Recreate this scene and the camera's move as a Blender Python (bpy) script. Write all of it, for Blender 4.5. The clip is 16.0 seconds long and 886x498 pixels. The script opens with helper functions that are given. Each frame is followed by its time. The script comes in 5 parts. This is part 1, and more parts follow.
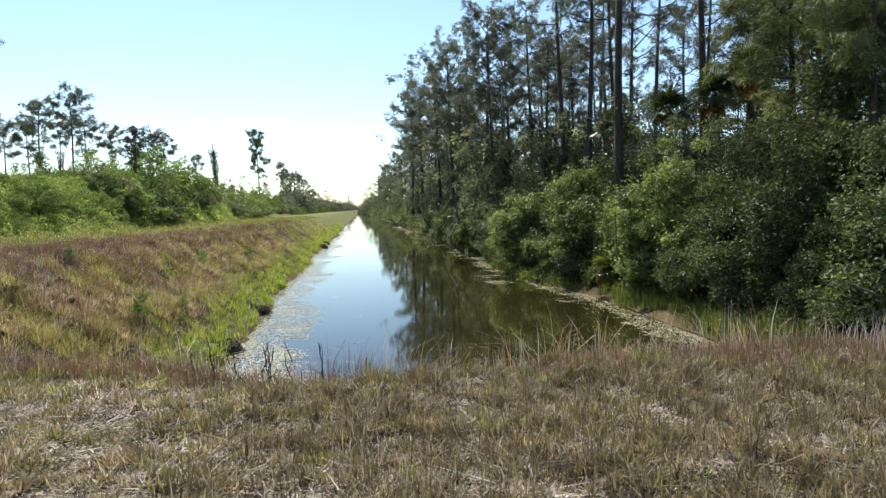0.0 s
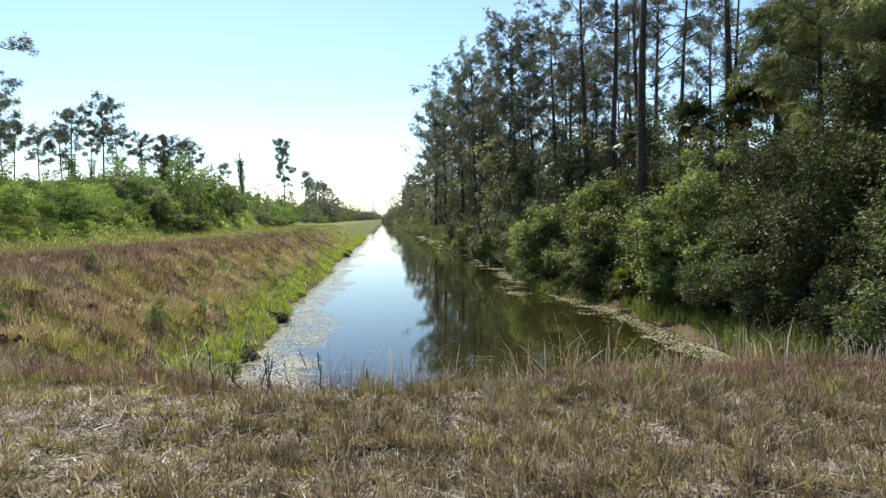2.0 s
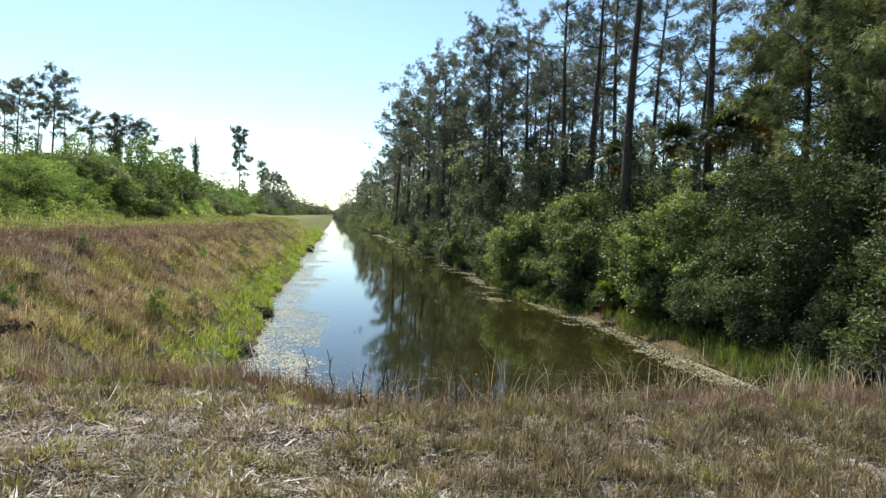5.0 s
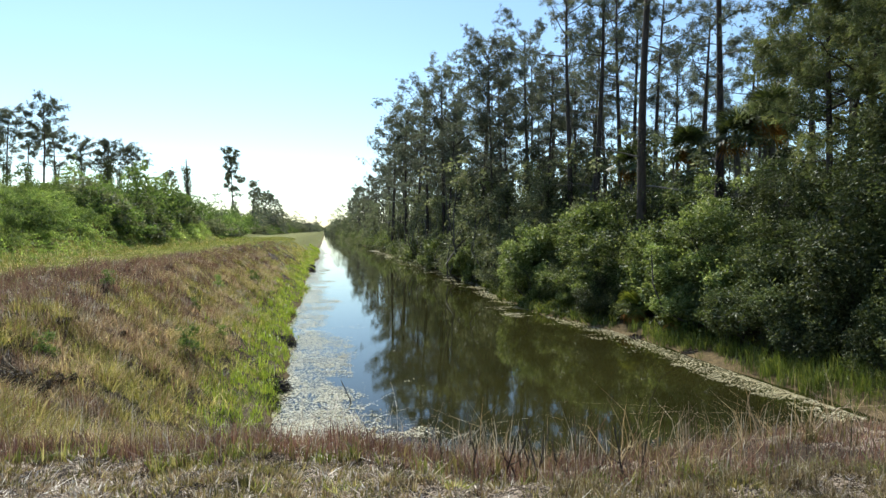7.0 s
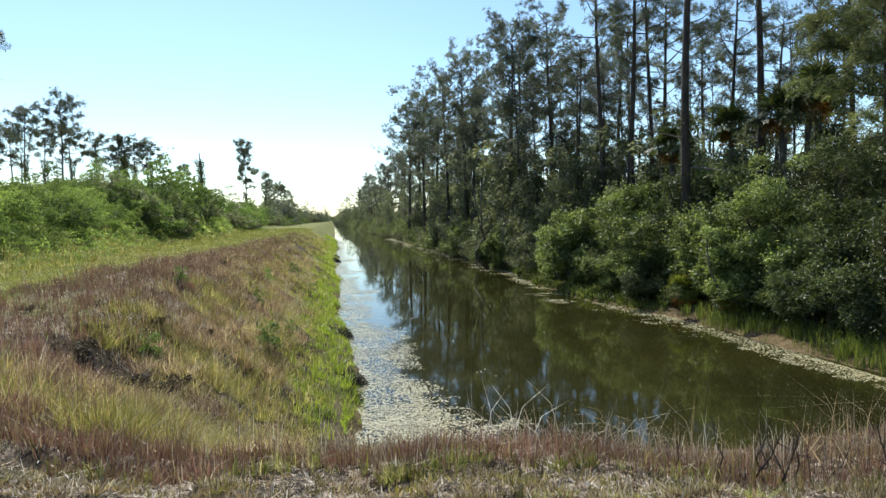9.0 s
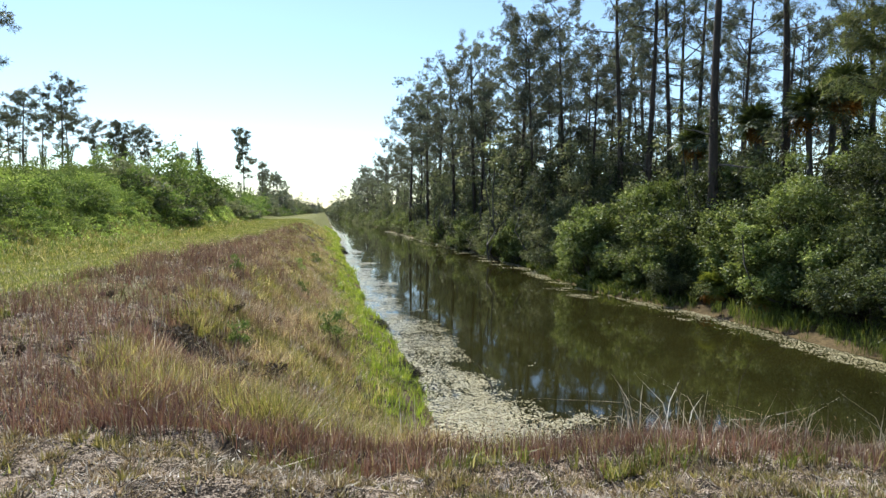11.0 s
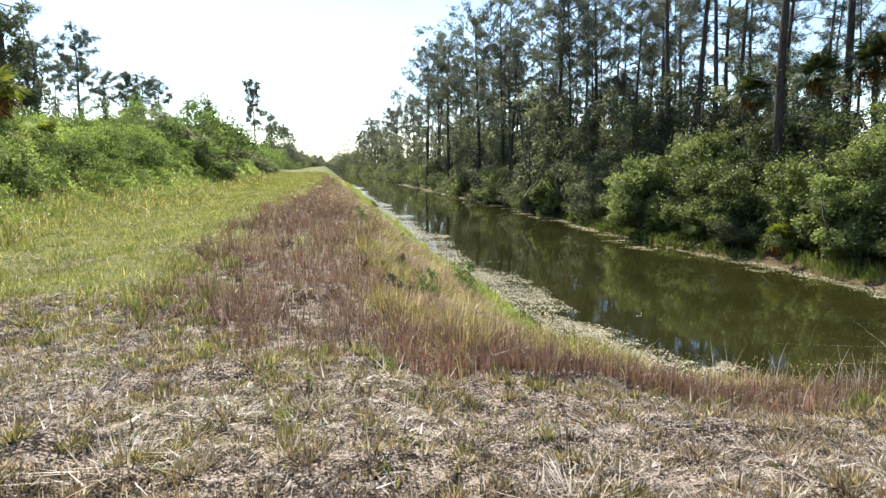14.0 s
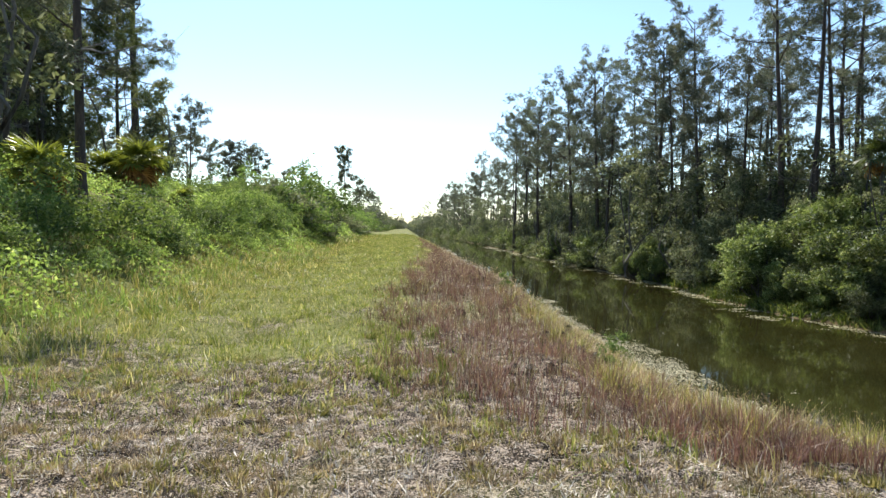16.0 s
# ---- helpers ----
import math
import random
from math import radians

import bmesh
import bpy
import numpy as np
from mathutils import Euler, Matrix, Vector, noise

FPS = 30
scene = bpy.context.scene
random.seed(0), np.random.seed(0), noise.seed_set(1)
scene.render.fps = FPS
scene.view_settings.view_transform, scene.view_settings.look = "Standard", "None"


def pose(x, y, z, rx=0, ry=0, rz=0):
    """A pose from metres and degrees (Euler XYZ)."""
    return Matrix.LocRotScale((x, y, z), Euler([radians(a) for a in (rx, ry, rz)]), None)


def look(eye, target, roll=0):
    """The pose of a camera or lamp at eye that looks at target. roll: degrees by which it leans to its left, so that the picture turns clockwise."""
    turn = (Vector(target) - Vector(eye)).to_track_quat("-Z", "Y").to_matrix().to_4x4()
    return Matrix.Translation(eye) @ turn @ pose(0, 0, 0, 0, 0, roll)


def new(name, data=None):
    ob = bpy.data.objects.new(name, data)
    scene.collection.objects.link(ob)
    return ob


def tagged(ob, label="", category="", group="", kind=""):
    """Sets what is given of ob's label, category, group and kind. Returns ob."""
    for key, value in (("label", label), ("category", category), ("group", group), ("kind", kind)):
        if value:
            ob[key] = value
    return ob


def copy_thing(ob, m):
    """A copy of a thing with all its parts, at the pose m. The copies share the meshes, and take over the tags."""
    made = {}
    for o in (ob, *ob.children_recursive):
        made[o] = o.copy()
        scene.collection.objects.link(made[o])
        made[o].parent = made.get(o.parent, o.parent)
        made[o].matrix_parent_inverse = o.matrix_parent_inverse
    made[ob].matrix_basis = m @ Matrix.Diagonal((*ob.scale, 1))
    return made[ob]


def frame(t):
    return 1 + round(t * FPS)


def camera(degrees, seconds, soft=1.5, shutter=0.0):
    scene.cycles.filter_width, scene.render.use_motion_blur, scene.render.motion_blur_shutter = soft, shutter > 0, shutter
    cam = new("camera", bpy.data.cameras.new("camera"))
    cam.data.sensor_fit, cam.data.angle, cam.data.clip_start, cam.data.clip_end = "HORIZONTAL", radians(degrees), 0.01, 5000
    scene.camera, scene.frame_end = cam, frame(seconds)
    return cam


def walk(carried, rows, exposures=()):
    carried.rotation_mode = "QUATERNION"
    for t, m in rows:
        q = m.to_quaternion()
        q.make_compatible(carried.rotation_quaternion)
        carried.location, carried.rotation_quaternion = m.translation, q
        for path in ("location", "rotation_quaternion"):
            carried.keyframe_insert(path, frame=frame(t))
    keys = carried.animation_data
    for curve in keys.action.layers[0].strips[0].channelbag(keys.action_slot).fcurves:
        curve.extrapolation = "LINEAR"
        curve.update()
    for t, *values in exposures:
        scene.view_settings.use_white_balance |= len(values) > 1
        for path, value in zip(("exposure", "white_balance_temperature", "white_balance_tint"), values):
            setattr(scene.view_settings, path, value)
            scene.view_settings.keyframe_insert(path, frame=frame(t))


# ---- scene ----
cam = camera(67.66, 16.0, soft=1.45)
PATH = [
    (0, (4.215, -0.000, 4.239), (5.448, 9.904, 3.607), -0.94),
    (0.5, (4.354, 0.050, 4.242), (5.249, 10.008, 4.058), -0.42),
    (1, (4.430, 0.072, 4.221), (5.259, 10.032, 3.881), -0.57),
    (1.5, (4.446, 0.088, 4.227), (5.294, 10.043, 3.798), -0.24),
    (2, (4.434, 0.096, 4.230), (5.313, 10.045, 3.753), -0.35),
    (2.5, (4.348, 0.108, 4.235), (5.185, 10.062, 3.764), 0.25),
    (3, (4.088, 0.078, 4.217), (4.923, 10.032, 3.751), 1.63),
    (3.2, (3.934, 0.046, 4.202), (5.044, 9.974, 3.769), 2.01),
    (5.3, (2.408, 0.623, 4.305), (4.063, 10.474, 3.838), 3.30),
    (5.5, (2.226, 0.643, 4.349), (3.800, 10.505, 3.832), 2.92),
    (6, (1.951, 0.729, 4.384), (3.383, 10.609, 3.808), 1.37),
    (6.5, (1.693, 1.072, 4.380), (3.137, 10.953, 3.862), 0.66),
    (7, (1.499, 1.427, 4.493), (3.276, 11.265, 4.225), 0.87),
    (7.5, (1.178, 1.580, 4.509), (2.934, 11.421, 4.234), 1.24),
    (8, (0.634, 1.775, 4.543), (2.256, 11.639, 4.303), 2.00),
    (8.5, (0.255, 1.889, 4.547), (1.860, 11.753, 4.171), 1.16),
    (9, (-0.228, 2.041, 4.555), (1.430, 11.891, 4.085), -0.60),
    (9.2, (-0.381, 2.053, 4.596), (1.239, 11.907, 4.074), -0.87),
    (11.3, (-2.327, 2.579, 4.446), (-0.516, 12.397, 3.877), 0.55),
    (11.5, (-2.547, 2.573, 4.424), (-0.660, 12.375, 3.835), 0.06),
    (12, (-3.082, 2.666, 4.422), (-0.913, 12.400, 3.689), 0.46),
    (12.5, (-3.617, 2.909, 4.428), (-1.320, 12.606, 3.595), 0.94),
    (13, (-4.109, 3.054, 4.443), (-1.790, 12.737, 3.510), 2.01),
    (13.5, (-4.656, 3.046, 4.399), (-2.274, 12.689, 3.244), 1.40),
    (14, (-5.206, 3.097, 4.410), (-3.406, 12.852, 3.144), 0.40),
    (14.5, (-5.737, 3.223, 4.457), (-4.696, 13.107, 3.353), 0.04),
    (15, (-6.236, 3.200, 4.462), (-5.530, 13.129, 3.501), 1.05),
    (15.5, (-6.654, 3.204, 4.484), (-6.039, 13.153, 3.692), 1.11),
    (16, (-6.947, 3.376, 4.519), (-6.294, 13.349, 4.175), 0.67),
]
EXPOSURES = [(0.0, 0.5, 6450, 7), (5.5, 0.48, 6400, 4), (9.2, 0.45, 6350, 3), (12.0, 0.65, 6450, 8), (14.0, 0.98, 6500, 9), (14.8, 1.0, 6500, 9), (16.0, 0.75, 6450, 6)]
walk(cam, [(t, look(e, g, r)) for t, e, g, r in PATH], EXPOSURES)

# -- world --
SUN_AZ, SUN_EL = -12.0, 48.0          # degrees: clockwise from +y, above the horizon
world = bpy.data.worlds.new("sky")
scene.world = world
world.use_nodes = True
wn = world.node_tree
wn.nodes.clear()
sky = wn.nodes.new("ShaderNodeTexSky")
sky.sky_type = "NISHITA"
sky.sun_disc = False
sky.sun_elevation = radians(SUN_EL)
sky.sun_rotation = radians(SUN_AZ)
sky.air_density, sky.dust_density, sky.ozone_density = 1.0, 0.18, 2.8
wb = wn.nodes.new("ShaderNodeBackground")
wb.inputs["Strength"].default_value = 0.135
wo = wn.nodes.new("ShaderNodeOutputWorld")
wn.links.new(sky.outputs[0], wb.inputs["Color"])
wn.links.new(wb.outputs[0], wo.inputs["Surface"])

sun_data = bpy.data.lights.new("sun", "SUN")
sun_data.energy, sun_data.angle, sun_data.color = 5.0, radians(0.53), (1.0, 0.95, 0.86)
sun = new("sun", sun_data)
az, el = radians(SUN_AZ), radians(SUN_EL)
sun.matrix_world = look((100 * math.sin(az) * math.cos(el), 100 * math.cos(az) * math.cos(el), 100 * math.sin(el)), (0, 0, 0))

# -- materials --


def shader(name):
    m = bpy.data.materials.new(name)
    m.use_nodes = True
    nt = m.node_tree
    nt.nodes.clear()
    out = nt.nodes.new("ShaderNodeOutputMaterial")
    return m, nt, out


def ramp(nt, source, stops):
    r = nt.nodes.new("ShaderNodeValToRGB")
    while len(r.color_ramp.elements) < len(stops):
        r.color_ramp.elements.new(0.5)
    for e, (p, c) in zip(r.color_ramp.elements, stops):
        e.position, e.color = p, (*c, 1)
    nt.links.new(source, r.inputs["Fac"])
    return r.outputs["Color"]


def noise_tex(nt, scale, detail=4.0, rough=0.6, vector=None):
    n = nt.nodes.new("ShaderNodeTexNoise")
    n.inputs["Scale"].default_value = scale
    n.inputs["Detail"].default_value = detail
    n.inputs["Roughness"].default_value = rough
    if vector:
        nt.links.new(vector, n.inputs["Vector"])
    return n.outputs["Fac"]


def mixed(nt, fac, a, b, kind="MIX"):
    n = nt.nodes.new("ShaderNodeMix")
    n.data_type, n.blend_type = "RGBA", kind
    for value, socket in ((fac, n.inputs[0]), (a, n.inputs[6]), (b, n.inputs[7])):
        if isinstance(value, (int, float)):
            socket.default_value = value
        elif isinstance(value, tuple):
            socket.default_value = (*value, 1)
        else:
            nt.links.new(value, socket)
    return n.outputs[2]


def leaf_material(name, stops, through_share=0.35, rough=0.5, patch=0.35, patch_scale=0.35, glow=(1.7, 1.65, 1.0)):
    """Leaves, needles and blades: colour by leaf, by plant and by patch; light passes partly through."""
    m, nt, out = shader(name)
    geo = nt.nodes.new("ShaderNodeNewGeometry")
    info = nt.nodes.new("ShaderNodeObjectInfo")
    col = ramp(nt, geo.outputs["Random Per Island"], stops)
    n = noise_tex(nt, patch_scale, 3.0, 0.6, geo.outputs["Position"])
    tint = ramp(nt, n, [(0.3, (1 - patch, 1 - patch, 1 - patch)), (0.7, (1 + 0.5 * patch, 1 + 0.5 * patch, 1 + 0.4 * patch))])
    col = mixed(nt, 1.0, col, tint, "MULTIPLY")
    hue = nt.nodes.new("ShaderNodeHueSaturation")
    spread = nt.nodes.new("ShaderNodeMapRange")
    spread.inputs["To Min"].default_value, spread.inputs["To Max"].default_value = 0.62, 1.3
    nt.links.new(info.outputs["Random"], spread.inputs["Value"])
    nt.links.new(spread.outputs[0], hue.inputs["Value"])
    nt.links.new(col, hue.inputs["Color"])
    p = nt.nodes.new("ShaderNodeBsdfPrincipled")
    p.inputs["Roughness"].default_value = rough
    p.inputs["Specular IOR Level"].default_value = 0.3
    t = nt.nodes.new("ShaderNodeBsdfTranslucent")
    mix = nt.nodes.new("ShaderNodeMixShader")
    mix.inputs[0].default_value = through_share
    nt.links.new(hue.outputs[0], p.inputs["Base Color"])
    glow = mixed(nt, 1.0, hue.outputs[0], glow, "MULTIPLY")
    nt.links.new(glow, t.inputs["Color"])
    nt.links.new(p.outputs[0], mix.inputs[1])
    nt.links.new(t.outputs[0], mix.inputs[2])
    nt.links.new(mix.outputs[0], out.inputs["Surface"])
    return m


def bark_material(name, dark, light, scale=7.0):
    m, nt, out = shader(name)
    tc = nt.nodes.new("ShaderNodeTexCoord")
    mp = nt.nodes.new("ShaderNodeMapping")
    mp.inputs["Scale"].default_value = (1, 1, 0.25)
    nt.links.new(tc.outputs["Object"], mp.inputs["Vector"])
    n1 = noise_tex(nt, scale, 6.0, 0.7, mp.outputs[0])
    n2 = noise_tex(nt, 0.6, 2.0, 0.5, tc.outputs["Object"])
    col = ramp(nt, n1, [(0.32, dark), (0.68, light)])
    col = mixed(nt, 0.6, col, ramp(nt, n2, [(0.3, (0.6, 0.6, 0.6)), (0.7, (1.1, 1.05, 1.0))]), "MULTIPLY")
    p = nt.nodes.new("ShaderNodeBsdfPrincipled")
    p.inputs["Roughness"].default_value = 0.9
    b = nt.nodes.new("ShaderNodeBump")
    b.inputs["Strength"].default_value, b.inputs["Distance"].default_value = 0.8, 0.04
    nt.links.new(n1, b.inputs["Height"])
    nt.links.new(b.outputs[0], p.inputs["Normal"])
    nt.links.new(col, p.inputs["Base Color"])
    nt.links.new(p.outputs[0], out.inputs["Surface"])
    return m


def ground_material():
    m, nt, out = shader("soil_and_thatch")
    geo = nt.nodes.new("ShaderNodeNewGeometry")
    pos = geo.outputs["Position"]
    big = noise_tex(nt, 0.35, 4.0, 0.6, pos)
    mid = noise_tex(nt, 7.0, 6.0, 0.7, pos)
    fine = noise_tex(nt, 38.0, 4.0, 0.7, pos)
    fleck = noise_tex(nt, 58.0, 3.0, 0.6, pos)
    balance = nt.nodes.new("ShaderNodeMath")
    balance.operation = "MULTIPLY_ADD"
    nt.links.new(mid, balance.inputs[0])
    balance.inputs[1].default_value = 0.85
    nt.links.new(fleck, balance.inputs[2])
    thatch = ramp(nt, balance.outputs[0], [(0.84, (0.030, 0.022, 0.016)), (0.92, (0.095, 0.068, 0.048)), (0.97, (0.27, 0.20, 0.145)), (1.0, (0.50, 0.40, 0.31))])
    green = ramp(nt, mid, [(0.30, (0.10, 0.11, 0.025)), (0.7, (0.27, 0.26, 0.075))])
    sep = nt.nodes.new("ShaderNodeSeparateXYZ")
    nt.links.new(pos, sep.inputs[0])
    along = nt.nodes.new("ShaderNodeMapRange")
    along.inputs["From Min"].default_value, along.inputs["From Max"].default_value = 8.0, 18.0
    along.inputs["To Min"].default_value, along.inputs["To Max"].default_value = 0.0, 0.42
    nt.links.new(sep.outputs[1], along.inputs["Value"])
    shift = nt.nodes.new("ShaderNodeMath")
    west = nt.nodes.new("ShaderNodeMapRange")
    west.inputs["From Min"].default_value, west.inputs["From Max"].default_value = -5.0, -7.0
    west.inputs["To Min"].default_value, west.inputs["To Max"].default_value = 0.0, 1.0
    nt.links.new(sep.outputs[0], west.inputs["Value"])
    inner = nt.nodes.new("ShaderNodeMath")
    inner.operation = "MULTIPLY"
    nt.links.new(along.outputs[0], inner.inputs[0])
    nt.links.new(west.outputs[0], inner.inputs[1])
    nt.links.new(big, shift.inputs[0])
    far = nt.nodes.new("ShaderNodeMapRange")
    far.inputs["From Min"].default_value, far.inputs["From Max"].default_value = 50.0, 110.0
    far.inputs["To Min"].default_value, far.inputs["To Max"].default_value = 0.0, 0.4
    nt.links.new(sep.outputs[1], far.inputs["Value"])
    most = nt.nodes.new("ShaderNodeMath")
    most.operation = "MAXIMUM"
    nt.links.new(inner.outputs[0], most.inputs[0])
    nt.links.new(far.outputs[0], most.inputs[1])
    nt.links.new(most.outputs[0], shift.inputs[1])
    big = shift.outputs[0]
    shaded_litter = ramp(nt, mid, [(0.3, (0.035, 0.026, 0.018)), (0.7, (0.095, 0.068, 0.045))])
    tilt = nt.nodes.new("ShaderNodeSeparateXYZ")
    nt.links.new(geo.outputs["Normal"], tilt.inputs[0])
    # steep ground takes the same dark tone
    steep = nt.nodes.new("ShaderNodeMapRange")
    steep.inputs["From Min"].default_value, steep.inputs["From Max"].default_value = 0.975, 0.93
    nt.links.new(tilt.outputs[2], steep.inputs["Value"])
    thatch = mixed(nt, steep.outputs[0], thatch, shaded_litter)
    col = mixed(nt, ramp(nt, big, [(0.58, (0, 0, 0)), (0.80, (0.95, 0.95, 0.95))]), thatch, green)
    # Leaf litter beyond the right shore, dark enough to include the shrubs' shade.
    east = nt.nodes.new("ShaderNodeMapRange")
    east.inputs["From Min"].default_value, east.inputs["From Max"].default_value = 13.6, 15.2
    nt.links.new(sep.outputs[0], east.inputs["Value"])
    col = mixed(nt, east.outputs[0], col, shaded_litter)
    wet = nt.nodes.new("ShaderNodeMapRange")
    wet.inputs["From Min"].default_value, wet.inputs["From Max"].default_value = 0.12, 0.4
    nt.links.new(sep.outputs[2], wet.inputs["Value"])
    mud = ramp(nt, mid, [(0.35, (0.10, 0.070, 0.036)), (0.7, (0.25, 0.18, 0.09))])
    col = mixed(nt, wet.outputs[0], mud, col)
    col = mixed(nt, 0.8, col, ramp(nt, fine, [(0.35, (0.45, 0.45, 0.45)), (0.62, (1.2, 1.2, 1.2))]), "MULTIPLY")
    p = nt.nodes.new("ShaderNodeBsdfPrincipled")
    p.inputs["Roughness"].default_value = 0.95
    p.inputs["Specular IOR Level"].default_value = 0.15
    b = nt.nodes.new("ShaderNodeBump")
    b.inputs["Strength"].default_value, b.inputs["Distance"].default_value = 0.9, 0.04
    nt.links.new(fine, b.inputs["Height"])
    nt.links.new(b.outputs[0], p.inputs["Normal"])
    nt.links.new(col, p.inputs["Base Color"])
    nt.links.new(p.outputs[0], out.inputs["Surface"])
    return m


def water_material():
    m, nt, out = shader("dark_canal_water")
    geo = nt.nodes.new("ShaderNodeNewGeometry")
    n1 = noise_tex(nt, 0.22, 3.0, 0.5, geo.outputs["Position"])
    n2 = noise_tex(nt, 5.0, 3.0, 0.5, geo.outputs["Position"])
    p = nt.nodes.new("ShaderNodeBsdfPrincipled")
    col = ramp(nt, n1, [(0.3, (0.016, 0.0155, 0.0045)), (0.7, (0.029, 0.027, 0.008))])
    nt.links.new(col, p.inputs["Base Color"])
    p.inputs["Roughness"].default_value = 0.03
    p.inputs["IOR"].default_value = 1.333
    b = nt.nodes.new("ShaderNodeBump")
    b.inputs["Strength"].default_value, b.inputs["Distance"].default_value = 0.035, 0.02
    nt.links.new(n2, b.inputs["Height"])
    nt.links.new(b.outputs[0], p.inputs["Normal"])
    nt.links.new(p.outputs[0], out.inputs["Surface"])
    return m


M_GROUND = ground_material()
M_WATER = water_material()
M_PINE_BARK = bark_material("pine_bark", (0.024, 0.019, 0.016), (0.100, 0.074, 0.056))
M_GREY_BARK = bark_material("grey_bark", (0.045, 0.040, 0.033), (0.16, 0.145, 0.12), 5.0)
M_DEAD_WOOD = bark_material("weathered_dead_wood", (0.10, 0.09, 0.08), (0.30, 0.27, 0.235), 9.0)
M_NEEDLES = leaf_material("pine_needles", [(0.0, (0.060, 0.073, 0.048)), (0.6, (0.124, 0.141, 0.095)), (0.9, (0.22, 0.225, 0.158)), (1.0, (0.32, 0.27, 0.21))], 0.38, 0.5, glow=(1.25, 1.25, 1.0))
M_YOUNG = leaf_material("young_pine_needles", [(0.0, (0.092, 0.112, 0.046)), (0.6, (0.185, 0.208, 0.09)), (0.93, (0.29, 0.30, 0.145)), (1.0, (0.36, 0.31, 0.19))], 0.46, 0.5, glow=(1.4, 1.4, 0.9))
# Shaded counterpart of M_BRIGHT: shade in the dark stops, sunlit sprays in the last.
M_SHRUB_SHADED = leaf_material("shaded_shrub_leaves", [(0.0, (0.045, 0.057, 0.022)), (0.6, (0.096, 0.120, 0.048)), (0.88, (0.180, 0.205, 0.092)), (1.0, (0.30, 0.32, 0.19))], 0.35, 0.5, 0.5, 0.9, glow=(1.3, 1.3, 0.8))
# Green lowered in tone to hold the shrubs' partial shade on the shore.
M_REED = leaf_material("shaded_grass", [(0.0, (0.040, 0.060, 0.014)), (0.6, (0.10, 0.135, 0.031)), (1.0, (0.22, 0.23, 0.075))], 0.38, 0.45, 0.4, 0.6)
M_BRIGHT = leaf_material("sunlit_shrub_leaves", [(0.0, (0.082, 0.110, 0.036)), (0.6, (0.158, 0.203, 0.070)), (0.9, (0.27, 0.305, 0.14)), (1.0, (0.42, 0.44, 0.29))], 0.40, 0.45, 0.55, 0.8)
M_BERM = leaf_material("berm_shrub_leaves", [(0.0, (0.078, 0.125, 0.034)), (0.6, (0.138, 0.205, 0.066)), (0.93, (0.205, 0.27, 0.10)), (1.0, (0.34, 0.38, 0.18))], 0.46, 0.6, 0.5, 0.7)
M_HERB = leaf_material("sunlit_herb_leaves", [(0.0, (0.112, 0.162, 0.046)), (0.6, (0.200, 0.275, 0.086)), (0.93, (0.28, 0.345, 0.135)), (1.0, (0.38, 0.42, 0.20))], 0.52, 0.6, 0.6, 0.45)
M_OAK = leaf_material("grey_green_leaves", [(0.0, (0.096, 0.109, 0.056)), (0.7, (0.190, 0.206, 0.106)), (1.0, (0.32, 0.32, 0.20))], 0.44, 0.5, glow=(1.3, 1.3, 1.0))
# One palm in two tones: shade in the first colour, sunlight in the second.
M_PALM_SHADED = leaf_material("shaded_palm_fronds", [(0.0, (0.050, 0.068, 0.024)), (1.0, (0.135, 0.158, 0.060))], 0.24, 0.4, glow=(1.4, 1.4, 0.7))
M_PALM_LIT = leaf_material("sunlit_palm_fronds", [(0.0, (0.12, 0.155, 0.035)), (1.0, (0.28, 0.30, 0.08))], 0.48, 0.32, glow=(1.5, 1.45, 0.7))
M_PALM_DEAD = leaf_material("dead_palm_fronds", [(0.0, (0.17, 0.085, 0.03)), (1.0, (0.43, 0.22, 0.065))], 0.4, 0.95, glow=(1.5, 1.3, 0.8))
M_STRAW = leaf_material("dead_straw", [(0.0, (0.30, 0.22, 0.16)), (0.35, (0.56, 0.45, 0.345)), (0.7, (0.77, 0.67, 0.56)), (1.0, (0.90, 0.84, 0.76))], 0.28, 0.5, 0.4, 4.0, (1.15, 1.1, 1.0))
M_TAN = leaf_material("tan_grass", [(0.0, (0.20, 0.14, 0.09)), (0.5, (0.40, 0.30, 0.195)), (0.85, (0.58, 0.46, 0.32)), (1.0, (0.76, 0.66, 0.51))], 0.42, 0.5, 0.45, 3.0, (1.25, 1.15, 0.9))
M_TURF = leaf_material("olive_turf", [(0.0, (0.095, 0.092, 0.034)), (0.5, (0.19, 0.172, 0.068)), (0.8, (0.32, 0.265, 0.12)), (1.0, (0.52, 0.44, 0.28))], 0.34, 0.5, 0.4, 1.6)
M_PATH = leaf_material("yellow_green_turf", [(0.0, (0.125, 0.165, 0.028)), (0.45, (0.225, 0.26, 0.072)), (0.75, (0.36, 0.34, 0.145)), (1.0, (0.62, 0.55, 0.33))], 0.38, 0.5, 0.5, 1.2)
M_SEDGE = leaf_material("mauve_brown_sedge", [(0.0, (0.100, 0.052, 0.043)), (0.4, (0.220, 0.117, 0.096)), (0.7, (0.32, 0.195, 0.152)), (0.92, (0.27, 0.24, 0.10)), (1.0, (0.62, 0.54, 0.45))], 0.25, 0.5, 0.6, 1.7, (1.3, 1.2, 1.0))
